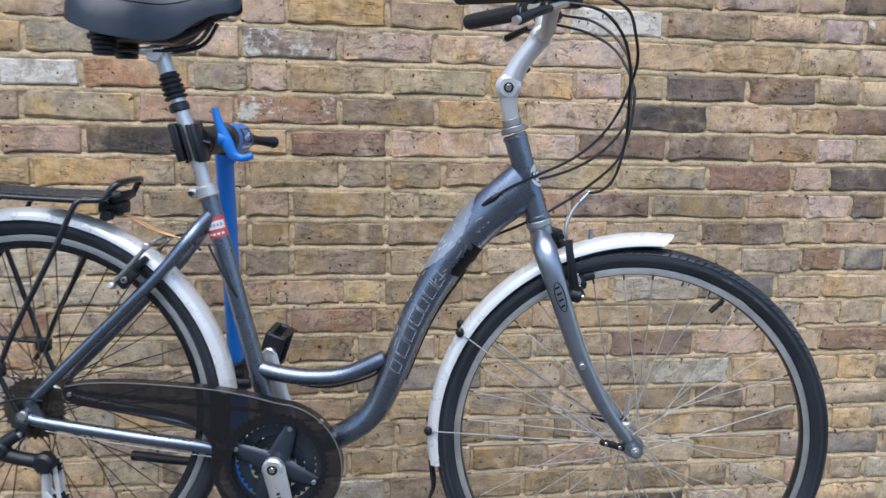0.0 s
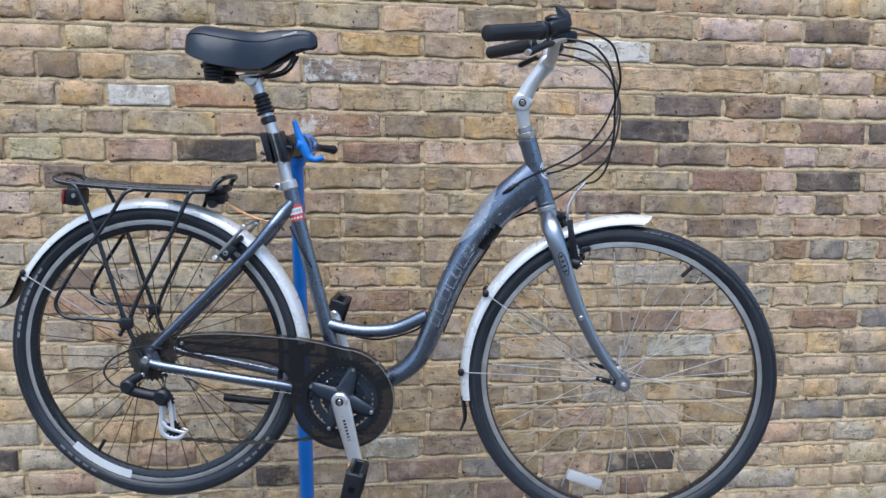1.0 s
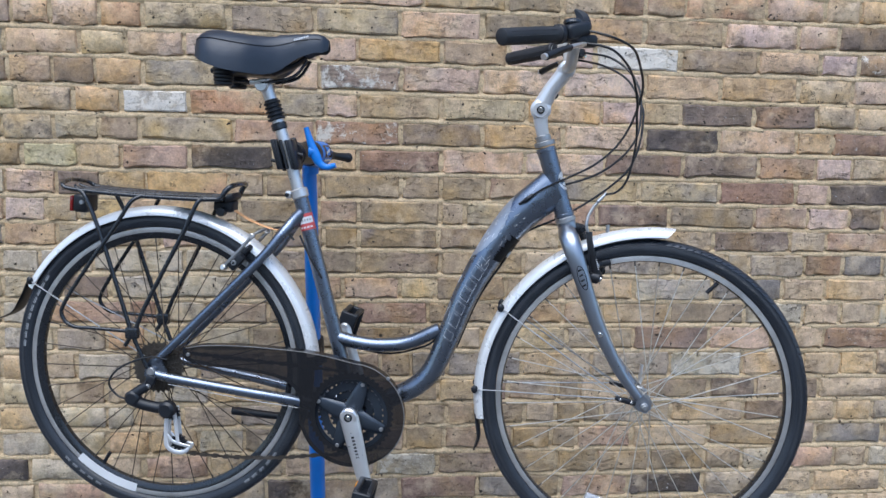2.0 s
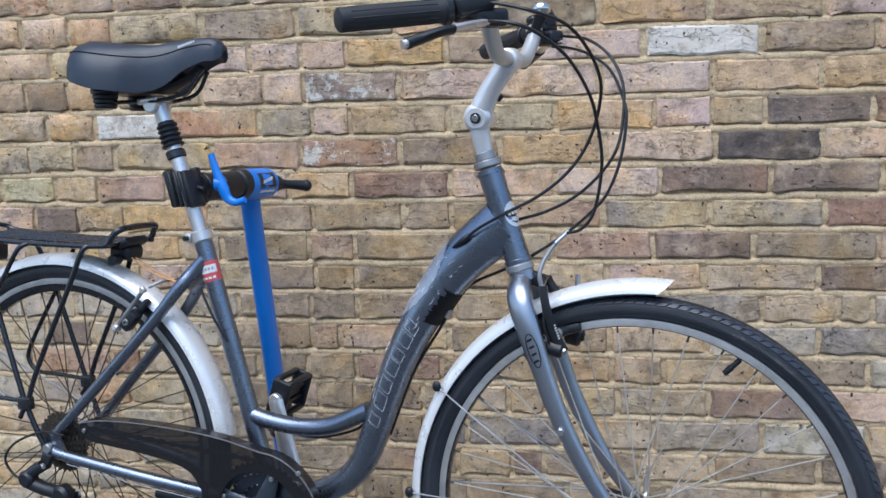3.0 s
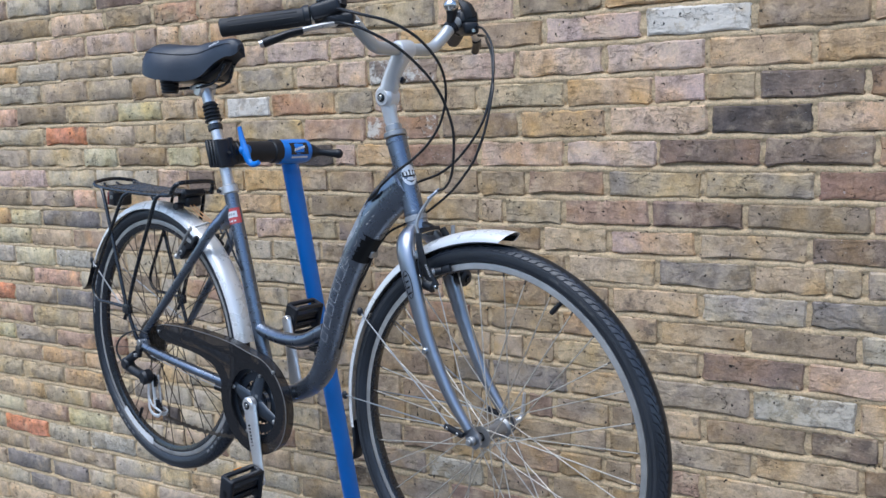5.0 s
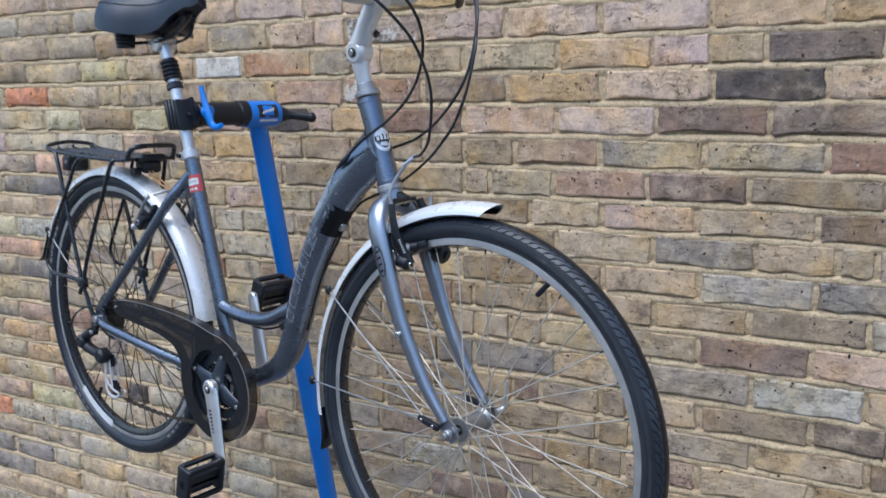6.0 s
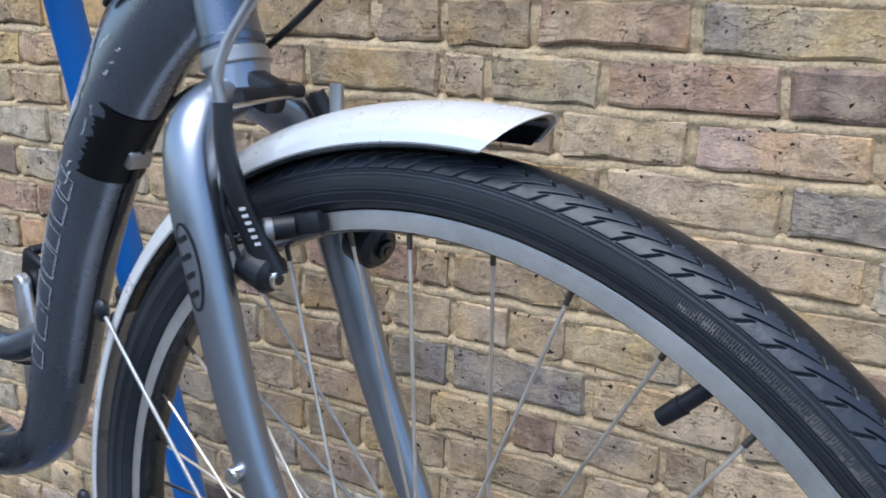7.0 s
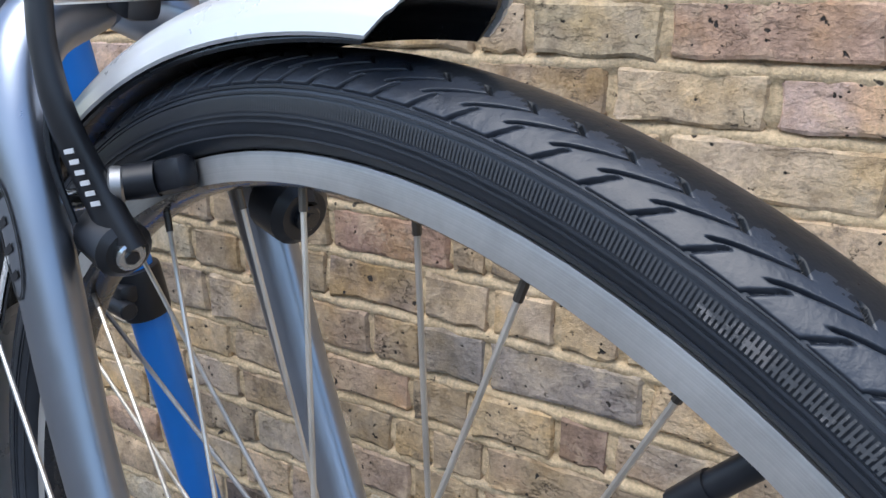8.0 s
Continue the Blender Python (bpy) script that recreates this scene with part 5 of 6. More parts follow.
part("stand_mount", block(bmesh.new(), (-0.075, 0.045, -0.018), (0.04, 0.02, 0.03), None, 0.005, 2), M_BLACK, bike)
part("gear_wire", tube([(-0.40, -0.068, 0.055), (-0.25, -0.058, 0.029), (-0.09, -0.040, 0.004), (0.0, -0.02, -0.018)], 0.0009, 6), M_DULL, bike, "bare steel gear cable")

# ---------------------------------------------------------------- rim brakes
for s in (-1, 1):
    bm = bmesh.new()
    near = Matrix.Translation((-0.014, 0.010, -0.005)) if s < 0 else None
    if s < 0:
        ARM = [(0.560, -0.043, 0.328), (0.549, -0.050, 0.355), (0.543, -0.058, 0.384), (0.538, -0.060, 0.410), (0.536, -0.059, 0.430)]
        sweep(bm, ARM, [(0.0070, 0.0112), (0.0064, 0.0098), (0.0058, 0.0078), (0.0052, 0.0066), (0.0050, 0.0068)], 16, 6)
    else:
        sweep(bm, [(0.556, 0.045, 0.330), (0.548, 0.048, 0.346), (0.538, 0.048, 0.366), (0.524, 0.045, 0.392), (0.512, 0.040, 0.415), (0.508, 0.036, 0.426)],
              [(0.0080, 0.0140), (0.0075, 0.0130), (0.0070, 0.0118), (0.0065, 0.0098), (0.0058, 0.0080), (0.0055, 0.0080)], 14, 5)
    disc(bm, (0.550, s * 0.045, 0.3315), (1, 0, -0.25), 0.0125 if s < 0 else 0.0165, 0.026, 18, 0.25)
    if s > 0:
        rod(bm, (0.520, 0.053, 0.338), (0.548, 0.045, 0.332), 0.0085, 14)
    arm = part("front_brake", bm, M_CHIPPED, bike, "black front rim brake arm", near)
    part("brake_spring", tube([(0.545, s * 0.058, 0.340), (0.538, s * 0.062, 0.368), (0.536, s * 0.060, 0.392)], 0.0016, 8), M_BLACK, arm, "black return spring wire", near)
    part("brake_bolt", disc(bmesh.new(), (0.5635, s * 0.045, 0.328), (1, 0, -0.25), 0.0065, 0.006, 16), M_CHROME if s < 0 else M_GLOSS, arm, "", near)
    part("bolt_socket", disc(bmesh.new(), (0.5668, s * 0.045, 0.3272), (1, 0, -0.25), 0.0034, 0.001, 6), M_GLOSS, arm, "", near)
    part("pad_bolt", disc(bmesh.new(), (0.5310, s * 0.0505, 0.3465), (0, 1, 0), 0.0048, 0.011, 14), M_CHROME, arm, "silver pad bolt with a rusty socket", near)
    part("bolt_socket", disc(bmesh.new(), (0.5310, s * 0.0563, 0.3465), (0, 1, 0), 0.0036, 0.001, 6), M_RUST, arm, "", near)
    bm = bmesh.new()
    rod(bm, (0.537, s * 0.038, 0.350), (0.545, s * 0.024, 0.352), 0.0060, 14)
    mm = Matrix.Rotation(radians(-15), 4, "Y")
    block(bm, (0.550, s * 0.0185, 0.3530), (0.048, 0.010, 0.0145), mm, 0.004, 2)
    rod(bm, (0.541, s * 0.030, 0.351), (0.551, s * 0.020, 0.353), 0.0076, 16)
    part("brake_pad", bm, M_BLACK, arm)
    part("pad_washer", disc(bmesh.new(), (0.5405, s * 0.033, 0.3505), (0.5, s * -0.8, 0), 0.0078, 0.006, 18), M_DULL, arm)
    bm = bmesh.new()
    for k in range(6):
        block(bm, (0.5590 - 0.0011 * k, s * (0.0548 + 0.0012 * k), 0.3500 + 0.0042 * k), (0.0019, 0.0008, 0.0036), Matrix.Rotation(radians(-50 * s), 4, "Z") @ Matrix.Rotation(radians(80), 4, "Y"), 0)
    part("brake_print", bm, M_WHITE, arm, "", near, False)
bm = bmesh.new()
rod(bm, (0.522, -0.048, 0.422), (0.509, 0.040, 0.427), 0.0014, 8)
part("brake_cable", bm, M_CHROME, bike)
bm = bmesh.new()
rod(bm, (0.511, -0.028, 0.427), (0.511, 0.022, 0.428), 0.0052, 12, 0.0042)
part("cable_boot", bm, M_BLACK, bike, "black rubber cable boot")
part("brake_noodle", tube([(0.519, -0.047, 0.424), (0.516, -0.047, 0.440), (0.520, -0.042, 0.459), (0.530, -0.036, 0.477), (0.541, -0.034, 0.490)], 0.0034, 10), M_DULL, bike, "bent steel cable guide")
part("noodle_boot", tube([(0.538, -0.038, 0.488), (0.556, -0.026, 0.506)], [0.0036, 0.0030], 10, 3), M_FORK, bike)
for s in (-1, 1):
    bm = bmesh.new()
    sweep(bm, [(-0.272, s * 0.052, 0.324), (-0.240, s * 0.056, 0.358), (-0.208, s * 0.056, 0.393)], [(0.0035, 0.0050), (0.0032, 0.0042), (0.003, 0.0038)], 12)
    arm = part("rear_brake", bm, M_DULL, bike, "slim silver rear rim brake arm")
    part("arm_bolt", disc(bmesh.new(), (-0.273, s * 0.053, 0.322), (-0.3, s, 0.2), 0.0066, 0.014, 14, 0.3), M_ALLOY, arm)
    part("arm_bolt", disc(bmesh.new(), (-0.208, s * 0.056, 0.394), (0, 1, 0), 0.0062, 0.010, 14, 0.3), M_ALLOY, arm)
    bm = block(bmesh.new(), (-0.247, s * 0.046, 0.336), (0.040, 0.022, 0.022), Matrix.Rotation(radians(-48), 4, "Y"), 0.004, 2)
    block(bm, (-0.235, s * 0.030, 0.352), (0.050, 0.012, 0.012), Matrix.Rotation(radians(-48), 4, "Y"), 0.003, 2)
    part("brake_pad", bm, M_BLACK, arm)
    part("pad_bolt", disc(bmesh.new(), (-0.249, s * 0.058, 0.334), (0, 1, 0), 0.0060, 0.004, 14), M_DULL, arm)
    part("pad_bolt", disc(bmesh.new(), (-0.249, s * 0.0605, 0.334), (0, 1, 0), 0.0030, 0.002, 6), M_GLOSS, arm)
part("brake_noodle", tube([(-0.208, -0.040, 0.397), (-0.196, -0.020, 0.404), (-0.190, 0.0, 0.405), (-0.200, 0.034, 0.398)], 0.0032, 8), M_DULL, bike)
bm = block(bmesh.new(), (0.500, 0, 0.428), (0.030, 0.018, 0.022), Matrix.Rotation(radians(17), 4, "Y"), 0.005, 2)
part("guard_bracket", bm, M_BLACK, fguard)
part("guard_bolt", rod(bmesh.new(), (0.565, 0.0, 0.410), (0.565, 0.0, 0.437), 0.0042, 10), M_DULL, fguard)

# ---------------------------------------------------------------- cables at the front
CABLES = [
    # near brake lever to front brake
    [(0.484, -0.210, 0.795), (0.521, -0.218, 0.789), (0.551, -0.200, 0.777), (0.582, -0.155, 0.748), (0.601, -0.105, 0.704), (0.607, -0.072, 0.663), (0.610, -0.050, 0.607), (0.598, -0.040, 0.540), (0.578, -0.035, 0.511), (0.553, -0.028, 0.503)],
    # near shifter to the down tube
    [(0.474, -0.205, 0.820), (0.508, -0.215, 0.814), (0.550, -0.210, 0.802), (0.583, -0.172, 0.789), (0.602, -0.125, 0.763), (0.614, -0.090, 0.724), (0.608, -0.066, 0.683), (0.590, -0.056, 0.635), (0.561, -0.055, 0.595), (0.520, -0.057, 0.562), (0.467, -0.052, 0.535), (0.420, -0.038, 0.511), (0.389, -0.028, 0.489)],
    # far shifter to the far side of the down tube
    [(0.486, 0.175, 0.826), (0.516, 0.150, 0.817), (0.563, 0.105, 0.803), (0.603, 0.075, 0.771), (0.626, 0.050, 0.725), (0.628, 0.034, 0.669), (0.620, 0.022, 0.626), (0.595, 0.017, 0.588), (0.555, 0.020, 0.554), (0.508, 0.030, 0.531), (0.460, 0.035, 0.517), (0.425, 0.034, 0.505), (0.395, 0.026, 0.489)],
    # far brake lever to the rear brake
    [(0.486, 0.188, 0.806), (0.517, 0.170, 0.800), (0.559, 0.120, 0.783), (0.603, 0.076, 0.750), (0.630, 0.042, 0.695), (0.633, 0.030, 0.660), (0.626, 0.020, 0.609), (0.609, 0.014, 0.563), (0.586, 0.016, 0.535), (0.540, 0.024, 0.496), (0.483, 0.026, 0.459), (0.439, 0.025, 0.437), (0.389, 0.014, 0.414), (0.362, 0.004, 0.380), (0.3345, 0.004, 0.338), (0.2875, 0.003, 0.262), (0.2425, 0.002, 0.152)],
]
for pts in CABLES:
    part("cable", tube(pts, 0.0025, 8, 8), M_CABLE, bike, "black cable housing")
part("cable_tie", block(bmesh.new(), (0.351, 0.003, 0.367), (0.016, 0.020, 0.010), Matrix.Rotation(radians(-60), 4, "Y"), 0.002, 1), M_DULL, bike)
part("rear_cable", tube([(-0.110, -0.022, 0.395), (-0.085, -0.024, 0.345), (-0.060, -0.020, 0.300)], 0.0024, 8), M_CABLE, bike)
part("rear_cable", tube([(-0.180, -0.004, 0.405), (-0.150, -0.02, 0.410), (-0.122, -0.026, 0.385)], 0.0024, 8), M_CABLE, bike)
part("lower_cable", tube([(0.01, 0.012, 0.138), (0.09, 0.012, 0.128), (0.17, 0.006, 0.150), (0.20, 0.0, 0.172)], 0.0024, 8), M_CABLE, bike)
def badge_point(u, v, lift):
    """A point on the front of the head tube: u round it, v up along it, both in metres."""
    axis = Vector((-0.299, 0, 0.954))
    out = Vector((0.954 * 0.92, -0.39, 0.299 * 0.92)).normalized()
    side = axis.cross(out).normalized()
    a = u / 0.020
    return Vector((0.449, 0, 0.525)) + axis * v + (out * math.cos(a) + side * math.sin(a)) * (0.0198 + lift)


def badge_patch(points, lift):
    bm = bmesh.new()
    c = bm.verts.new(badge_point(sum(p[0] for p in points) / len(points), sum(p[1] for p in points) / len(points), lift + 0.0003))
    ring = [bm.verts.new(badge_point(u, v, lift)) for u, v in points]
    for k in range(len(ring)):
        bm.faces.new((c, ring[k], ring[(k + 1) % len(ring)]))
    return bm


def oval(ru, rv, n=28):
    return [(ru * math.cos(2 * math.pi * k / n), rv * math.sin(2 * math.pi * k / n)) for k in range(n)]


badge = part("head_badge", badge_patch(oval(0.0165, 0.0205), 0.0006), M_STEM, part_frame, "oval silver badge with a black band on the head tube")
part("badge_field", badge_patch([(-0.0150, -0.0015), (0.0, -0.0045), (0.0150, -0.0015), (0.0150, 0.0075), (0.0, 0.0100), (-0.0150, 0.0075)], 0.0012), M_GLOSS, badge)
part("badge_swoosh", badge_patch([(-0.0100, -0.0085), (0.0, -0.0130), (0.0095, -0.0105), (0.0, -0.0155)], 0.0012), M_GLOSS, badge)
for k in range(4):
    u = -0.0093 + 0.0062 * k
    part("badge_print", badge_patch([(u - 0.0021, -0.0006), (u + 0.0021, -0.0006), (u + 0.0021, 0.0066), (u - 0.0021, 0.0066)], 0.0017), M_WHITE, badge, smooth=False)

# ---------------------------------------------------------------- repair stand
STAND_AT = pose(0, -0.625, 0, 0, 0, YAW)
UP = Matrix.Translation((0, 0, 1.08))
stand = thing("repair_stand", STAND_AT, "bright blue bicycle repair stand with a black clamp arm", "repair stand")
TOP, FOOT = Vector((-0.150, 0.212, 0.553)), Vector((-0.190, 0.545, -1.055))
pd = (FOOT - TOP).normalized()
SPLIT = TOP + pd * 0.512

part("pole", sweep(bmesh.new(), [TOP, SPLIT], [(0.0245, 0.0175)] * 2, 28, 1), M_BLUE, stand, "bright blue powder-coated oval pole", UP)
part("lower_pole", sweep(bmesh.new(), [SPLIT, FOOT], [(0.0265, 0.0205)] * 2, 28, 1), M_BLUE, stand, "", UP)
bm = sweep(bmesh.new(), [SPLIT - pd * 0.036, SPLIT - pd * 0.028, SPLIT + pd * 0.028, SPLIT + pd * 0.036], [(0.030, 0.023), (0.033, 0.026), (0.033, 0.026), (0.030, 0.023)], 28, 2)
block(bm, SPLIT + Vector((0.012, -0.030, 0.006)), (0.030, 0.026, 0.026), None, 0.007, 2)
disc(bm, SPLIT + Vector((0.02, -0.04, -0.010)), (1, 0, 0), 0.012, 0.046, 14)
part("pole_collar", bm, M_BLACK, stand, "black plastic quick-release collar", UP)
A0, A1 = Vector((-0.140, 0.020, 0.573)), Vector((-0.132, 0.165, 0.575))
bm = rod(bmesh.new(), A0, A1, 0.0265, 24)
for f, r, w in ((0.12, 0.0285, 0.014), (0.90, 0.0300, 0.030)):
    disc(bm, A0 + (A1 - A0) * f, A1 - A0, r, w, 26)
part("clamp_arm", bm, M_BLACK, stand, "black tubular clamp arm", UP)
bm = bmesh.new()
jaw = Matrix.Rotation(radians(-15), 4, "Y")
for s in (-1, 1):
    block(bm, (-0.1455 + s * 0.0185, -0.004, 0.573), (0.012, 0.040, 0.068), jaw, 0.004, 2)
block(bm, (-0.1455, 0.019, 0.573), (0.048, 0.014, 0.068), jaw, 0.004, 2)
for k in range(3):
    block(bm, (-0.1455 - 0.012 + 0.012 * k, -0.0235, 0.573), (0.007, 0.006, 0.066), jaw, 0.002, 1)
rod(bm, (-0.178, 0.004, 0.590), (-0.110, 0.004, 0.572), 0.004, 8)
rod(bm, (-0.182, 0.004, 0.560), (-0.114, 0.004, 0.544), 0.004, 8)
part("clamp_jaw", bm, M_BLACK, stand, "black ribbed clamp jaw gripping the seat post", UP)
ad = (A1 - A0).normalized()
hc = Vector((-0.131, 0.205, 0.573))
rot = ad.to_track_quat("Y", "Z").to_matrix().to_4x4()
bm = bmesh.new()
sweep(bm, [hc - ad * 0.044, hc - ad * 0.040, hc + ad * 0.036, hc + ad * 0.044], [0.027, 0.031, 0.031, 0.025], 30, 2)
rod(bm, hc + Vector((-0.012, 0.001, -0.018)), hc + Vector((-0.015, 0.006, -0.046)), 0.0195, 24)
part("head_block", bm, M_BLUE, stand, "rounded blue head with a dark window", UP)


def head_patch(s0, s1, a0, a1, r, skew=0.0):
    """A patch on the round head; angles from the forward side upwards."""
    bm = bmesh.new()
    e1 = (Vector((1, 0, 0)) - ad * ad.x).normalized()
    e2 = ad.cross(e1)
    e2 = -e2 if e2.z < 0 else e2
    rows = [[bm.verts.new(hc + ad * (s + skew * k / 6) + (e1 * math.cos(t) + e2 * math.sin(t)) * r) for k, t in enumerate(radians(a0 + (a1 - a0) * k / 6) for k in range(7))] for s in (s0, s1)]
    for k in range(6):
        bm.faces.new((rows[0][k], rows[0][k + 1], rows[1][k + 1], rows[1][k]))
    return bm


part("head_window", head_patch(-0.024, 0.030, -14, 44, 0.0316), M_GLOSS, stand, "dark trapezoid window panel", UP)
part("head_mark", head_patch(-0.012, 0.016, -4, 36, 0.0320), M_BLUE, stand, "", UP)
for k in range(5):
    part("head_bar", head_patch(-0.016 + 0.007 * k, -0.011 + 0.007 * k, 2 + 3 * k, 14 + 3 * k, 0.0324, 0.003), M_WHITE, stand, "", UP, False)
part("head_plate", head_patch(-0.022, 0.028, -32, -22, 0.0318), M_WHITE, stand, "pale plain strip", UP)
H0, H1 = hc + ad * 0.042, Vector((-0.072, 0.318, 0.564))
bm = sweep(bmesh.new(), [H0, H0 + (H1 - H0) * 0.22, H0 + (H1 - H0) * 0.45, H0 + (H1 - H0) * 0.95], [0.021, 0.018, 0.0095, 0.0115], 18)
ball(bm, H0 + (H1 - H0) * 0.95, 0.0125, 14)
part("clamp_handle", bm, M_BLACK, stand, "black grip handle behind the head", UP)
bm = bmesh.new()
sweep(bm, [(-0.110, 0.030, 0.634), (-0.100, 0.030, 0.602), (-0.088, 0.030, 0.572), (-0.078, 0.030, 0.553), (-0.062, 0.030, 0.546), (-0.042, 0.030, 0.551)], [(0.005, 0.006), (0.006, 0.0085), (0.008, 0.0115), (0.006, 0.009), (0.0055, 0.007), (0.005, 0.006)], 12)
disc(bm, (-0.096, 0.034, 0.580), (1, 0.3, 0), 0.013, 0.02, 16)
part("clamp_lever", bm, M_BLUE, stand, "blue hooked clamp lever", UP)
for s in (-1, 1):
    part("leg", tube([FOOT + Vector((0, 0, 0.018)), FOOT + Vector((s * 0.10, -0.15, 0.0)), FOOT + Vector((s * 0.32, -0.75, -0.004))], 0.0175, 16), M_BLUE, stand, "", UP)
    part("foot_cap", disc(bmesh.new(), FOOT + Vector((s * 0.325, -0.762, -0.004)), (s * 0.4, -1, 0), 0.0205, 0.03, 18), M_BLACK, stand, "", UP)

# ---------------------------------------------------------------- brick wall
X0, X1, ZTOP = -4.6, 4.2, 3.2


JOINT = 0.0090
TOPS = [2.146, 2.068, 1.985, 1.909, 1.826, 1.749, 1.670, 1.593, 1.516, 1.441, 1.368, 1.293, 1.216, 1.141, 1.062, 0.977, 0.902, 0.828, 0.748, 0.670, 0.590]


def course_top(i):
    """Height of the top of course i; the courses were laid by eye and vary by a few millimetres."""
    k = i + 6
    if k < 0:
        return TOPS[0] - k * 0.079
    if k >= len(TOPS):
        return TOPS[-1] - (k - len(TOPS) + 1) * 0.077
    return TOPS[k]


def mortar_sheet(x0, x1, first, last, step):
    """Struck pointing as one fine sheet: set back under each brick, flush or smeared over the top of the one below."""
    rows = []
    for i in range(last, first - 1, -1):
        top = course_top(i)
        low = course_top(i + 1)
        rows += [(low - 0.0105, 0.0045), (low - 0.0055, -0.0004), (low + 0.0005, -0.0014), (low + 0.0055, -0.0002), (low + 0.0090, 0.0040), (low + 0.0125, 0.0095)]
        rows += [(low + (top - low) * f, 0.0026) for f in (0.28, 0.42, 0.56, 0.70, 0.80)]
    nx = int((x1 - x0) / step)
    verts, faces = [], []
    w = nx + 1
    for j, (z, y) in enumerate(rows):
        for i in range(nx + 1):
            x = x0 + (x1 - x0) * i / nx
            d = noise.noise((x * 9, z * 9, 3.1)) * 0.0024 + noise.noise((x * 34, z * 34, 7.7)) * 0.0034 + noise.noise((x * 90, z * 90, 1.7)) * 0.0022
            zz = z + noise.noise((x * 22, z * 13, 5.5)) * 0.0034
            verts.append((x, 0.012 if i in (0, nx) or j in (0, len(rows) - 1) else y + d, zz))
    for j in range(len(rows) - 1):
        for i in range(nx):
            a = j * w + i
            faces.append((a, a + 1, a + w + 1, a + w))
    me = bpy.data.meshes.new("pointing")
    me.from_pydata(verts, [], faces)
    me.materials.append(M_MORTAR)
    me.polygons.foreach_set("use_smooth", [True] * len(me.polygons))
    ob = new("pointing", me)
    ob.parent = wall
    return ob


bm = bmesh.new()
block(bm, ((X0 + X1) / 2, 0.120, ZTOP / 2), (X1 - X0, 0.22, ZTOP), None, 0)
wall = part("wall_north", bm, M_MORTAR, None, smooth=False)
wall.matrix_world = pose(0.6, 0, 0, 0, 0, 1.72) @ pose(-0.6, 0, 0)
mortar_sheet(-2.6, 2.2, -9, 19, 0.0075)
tagged(wall, "weathered old stock brick wall with sandy lime mortar", "wall", kind="structure")

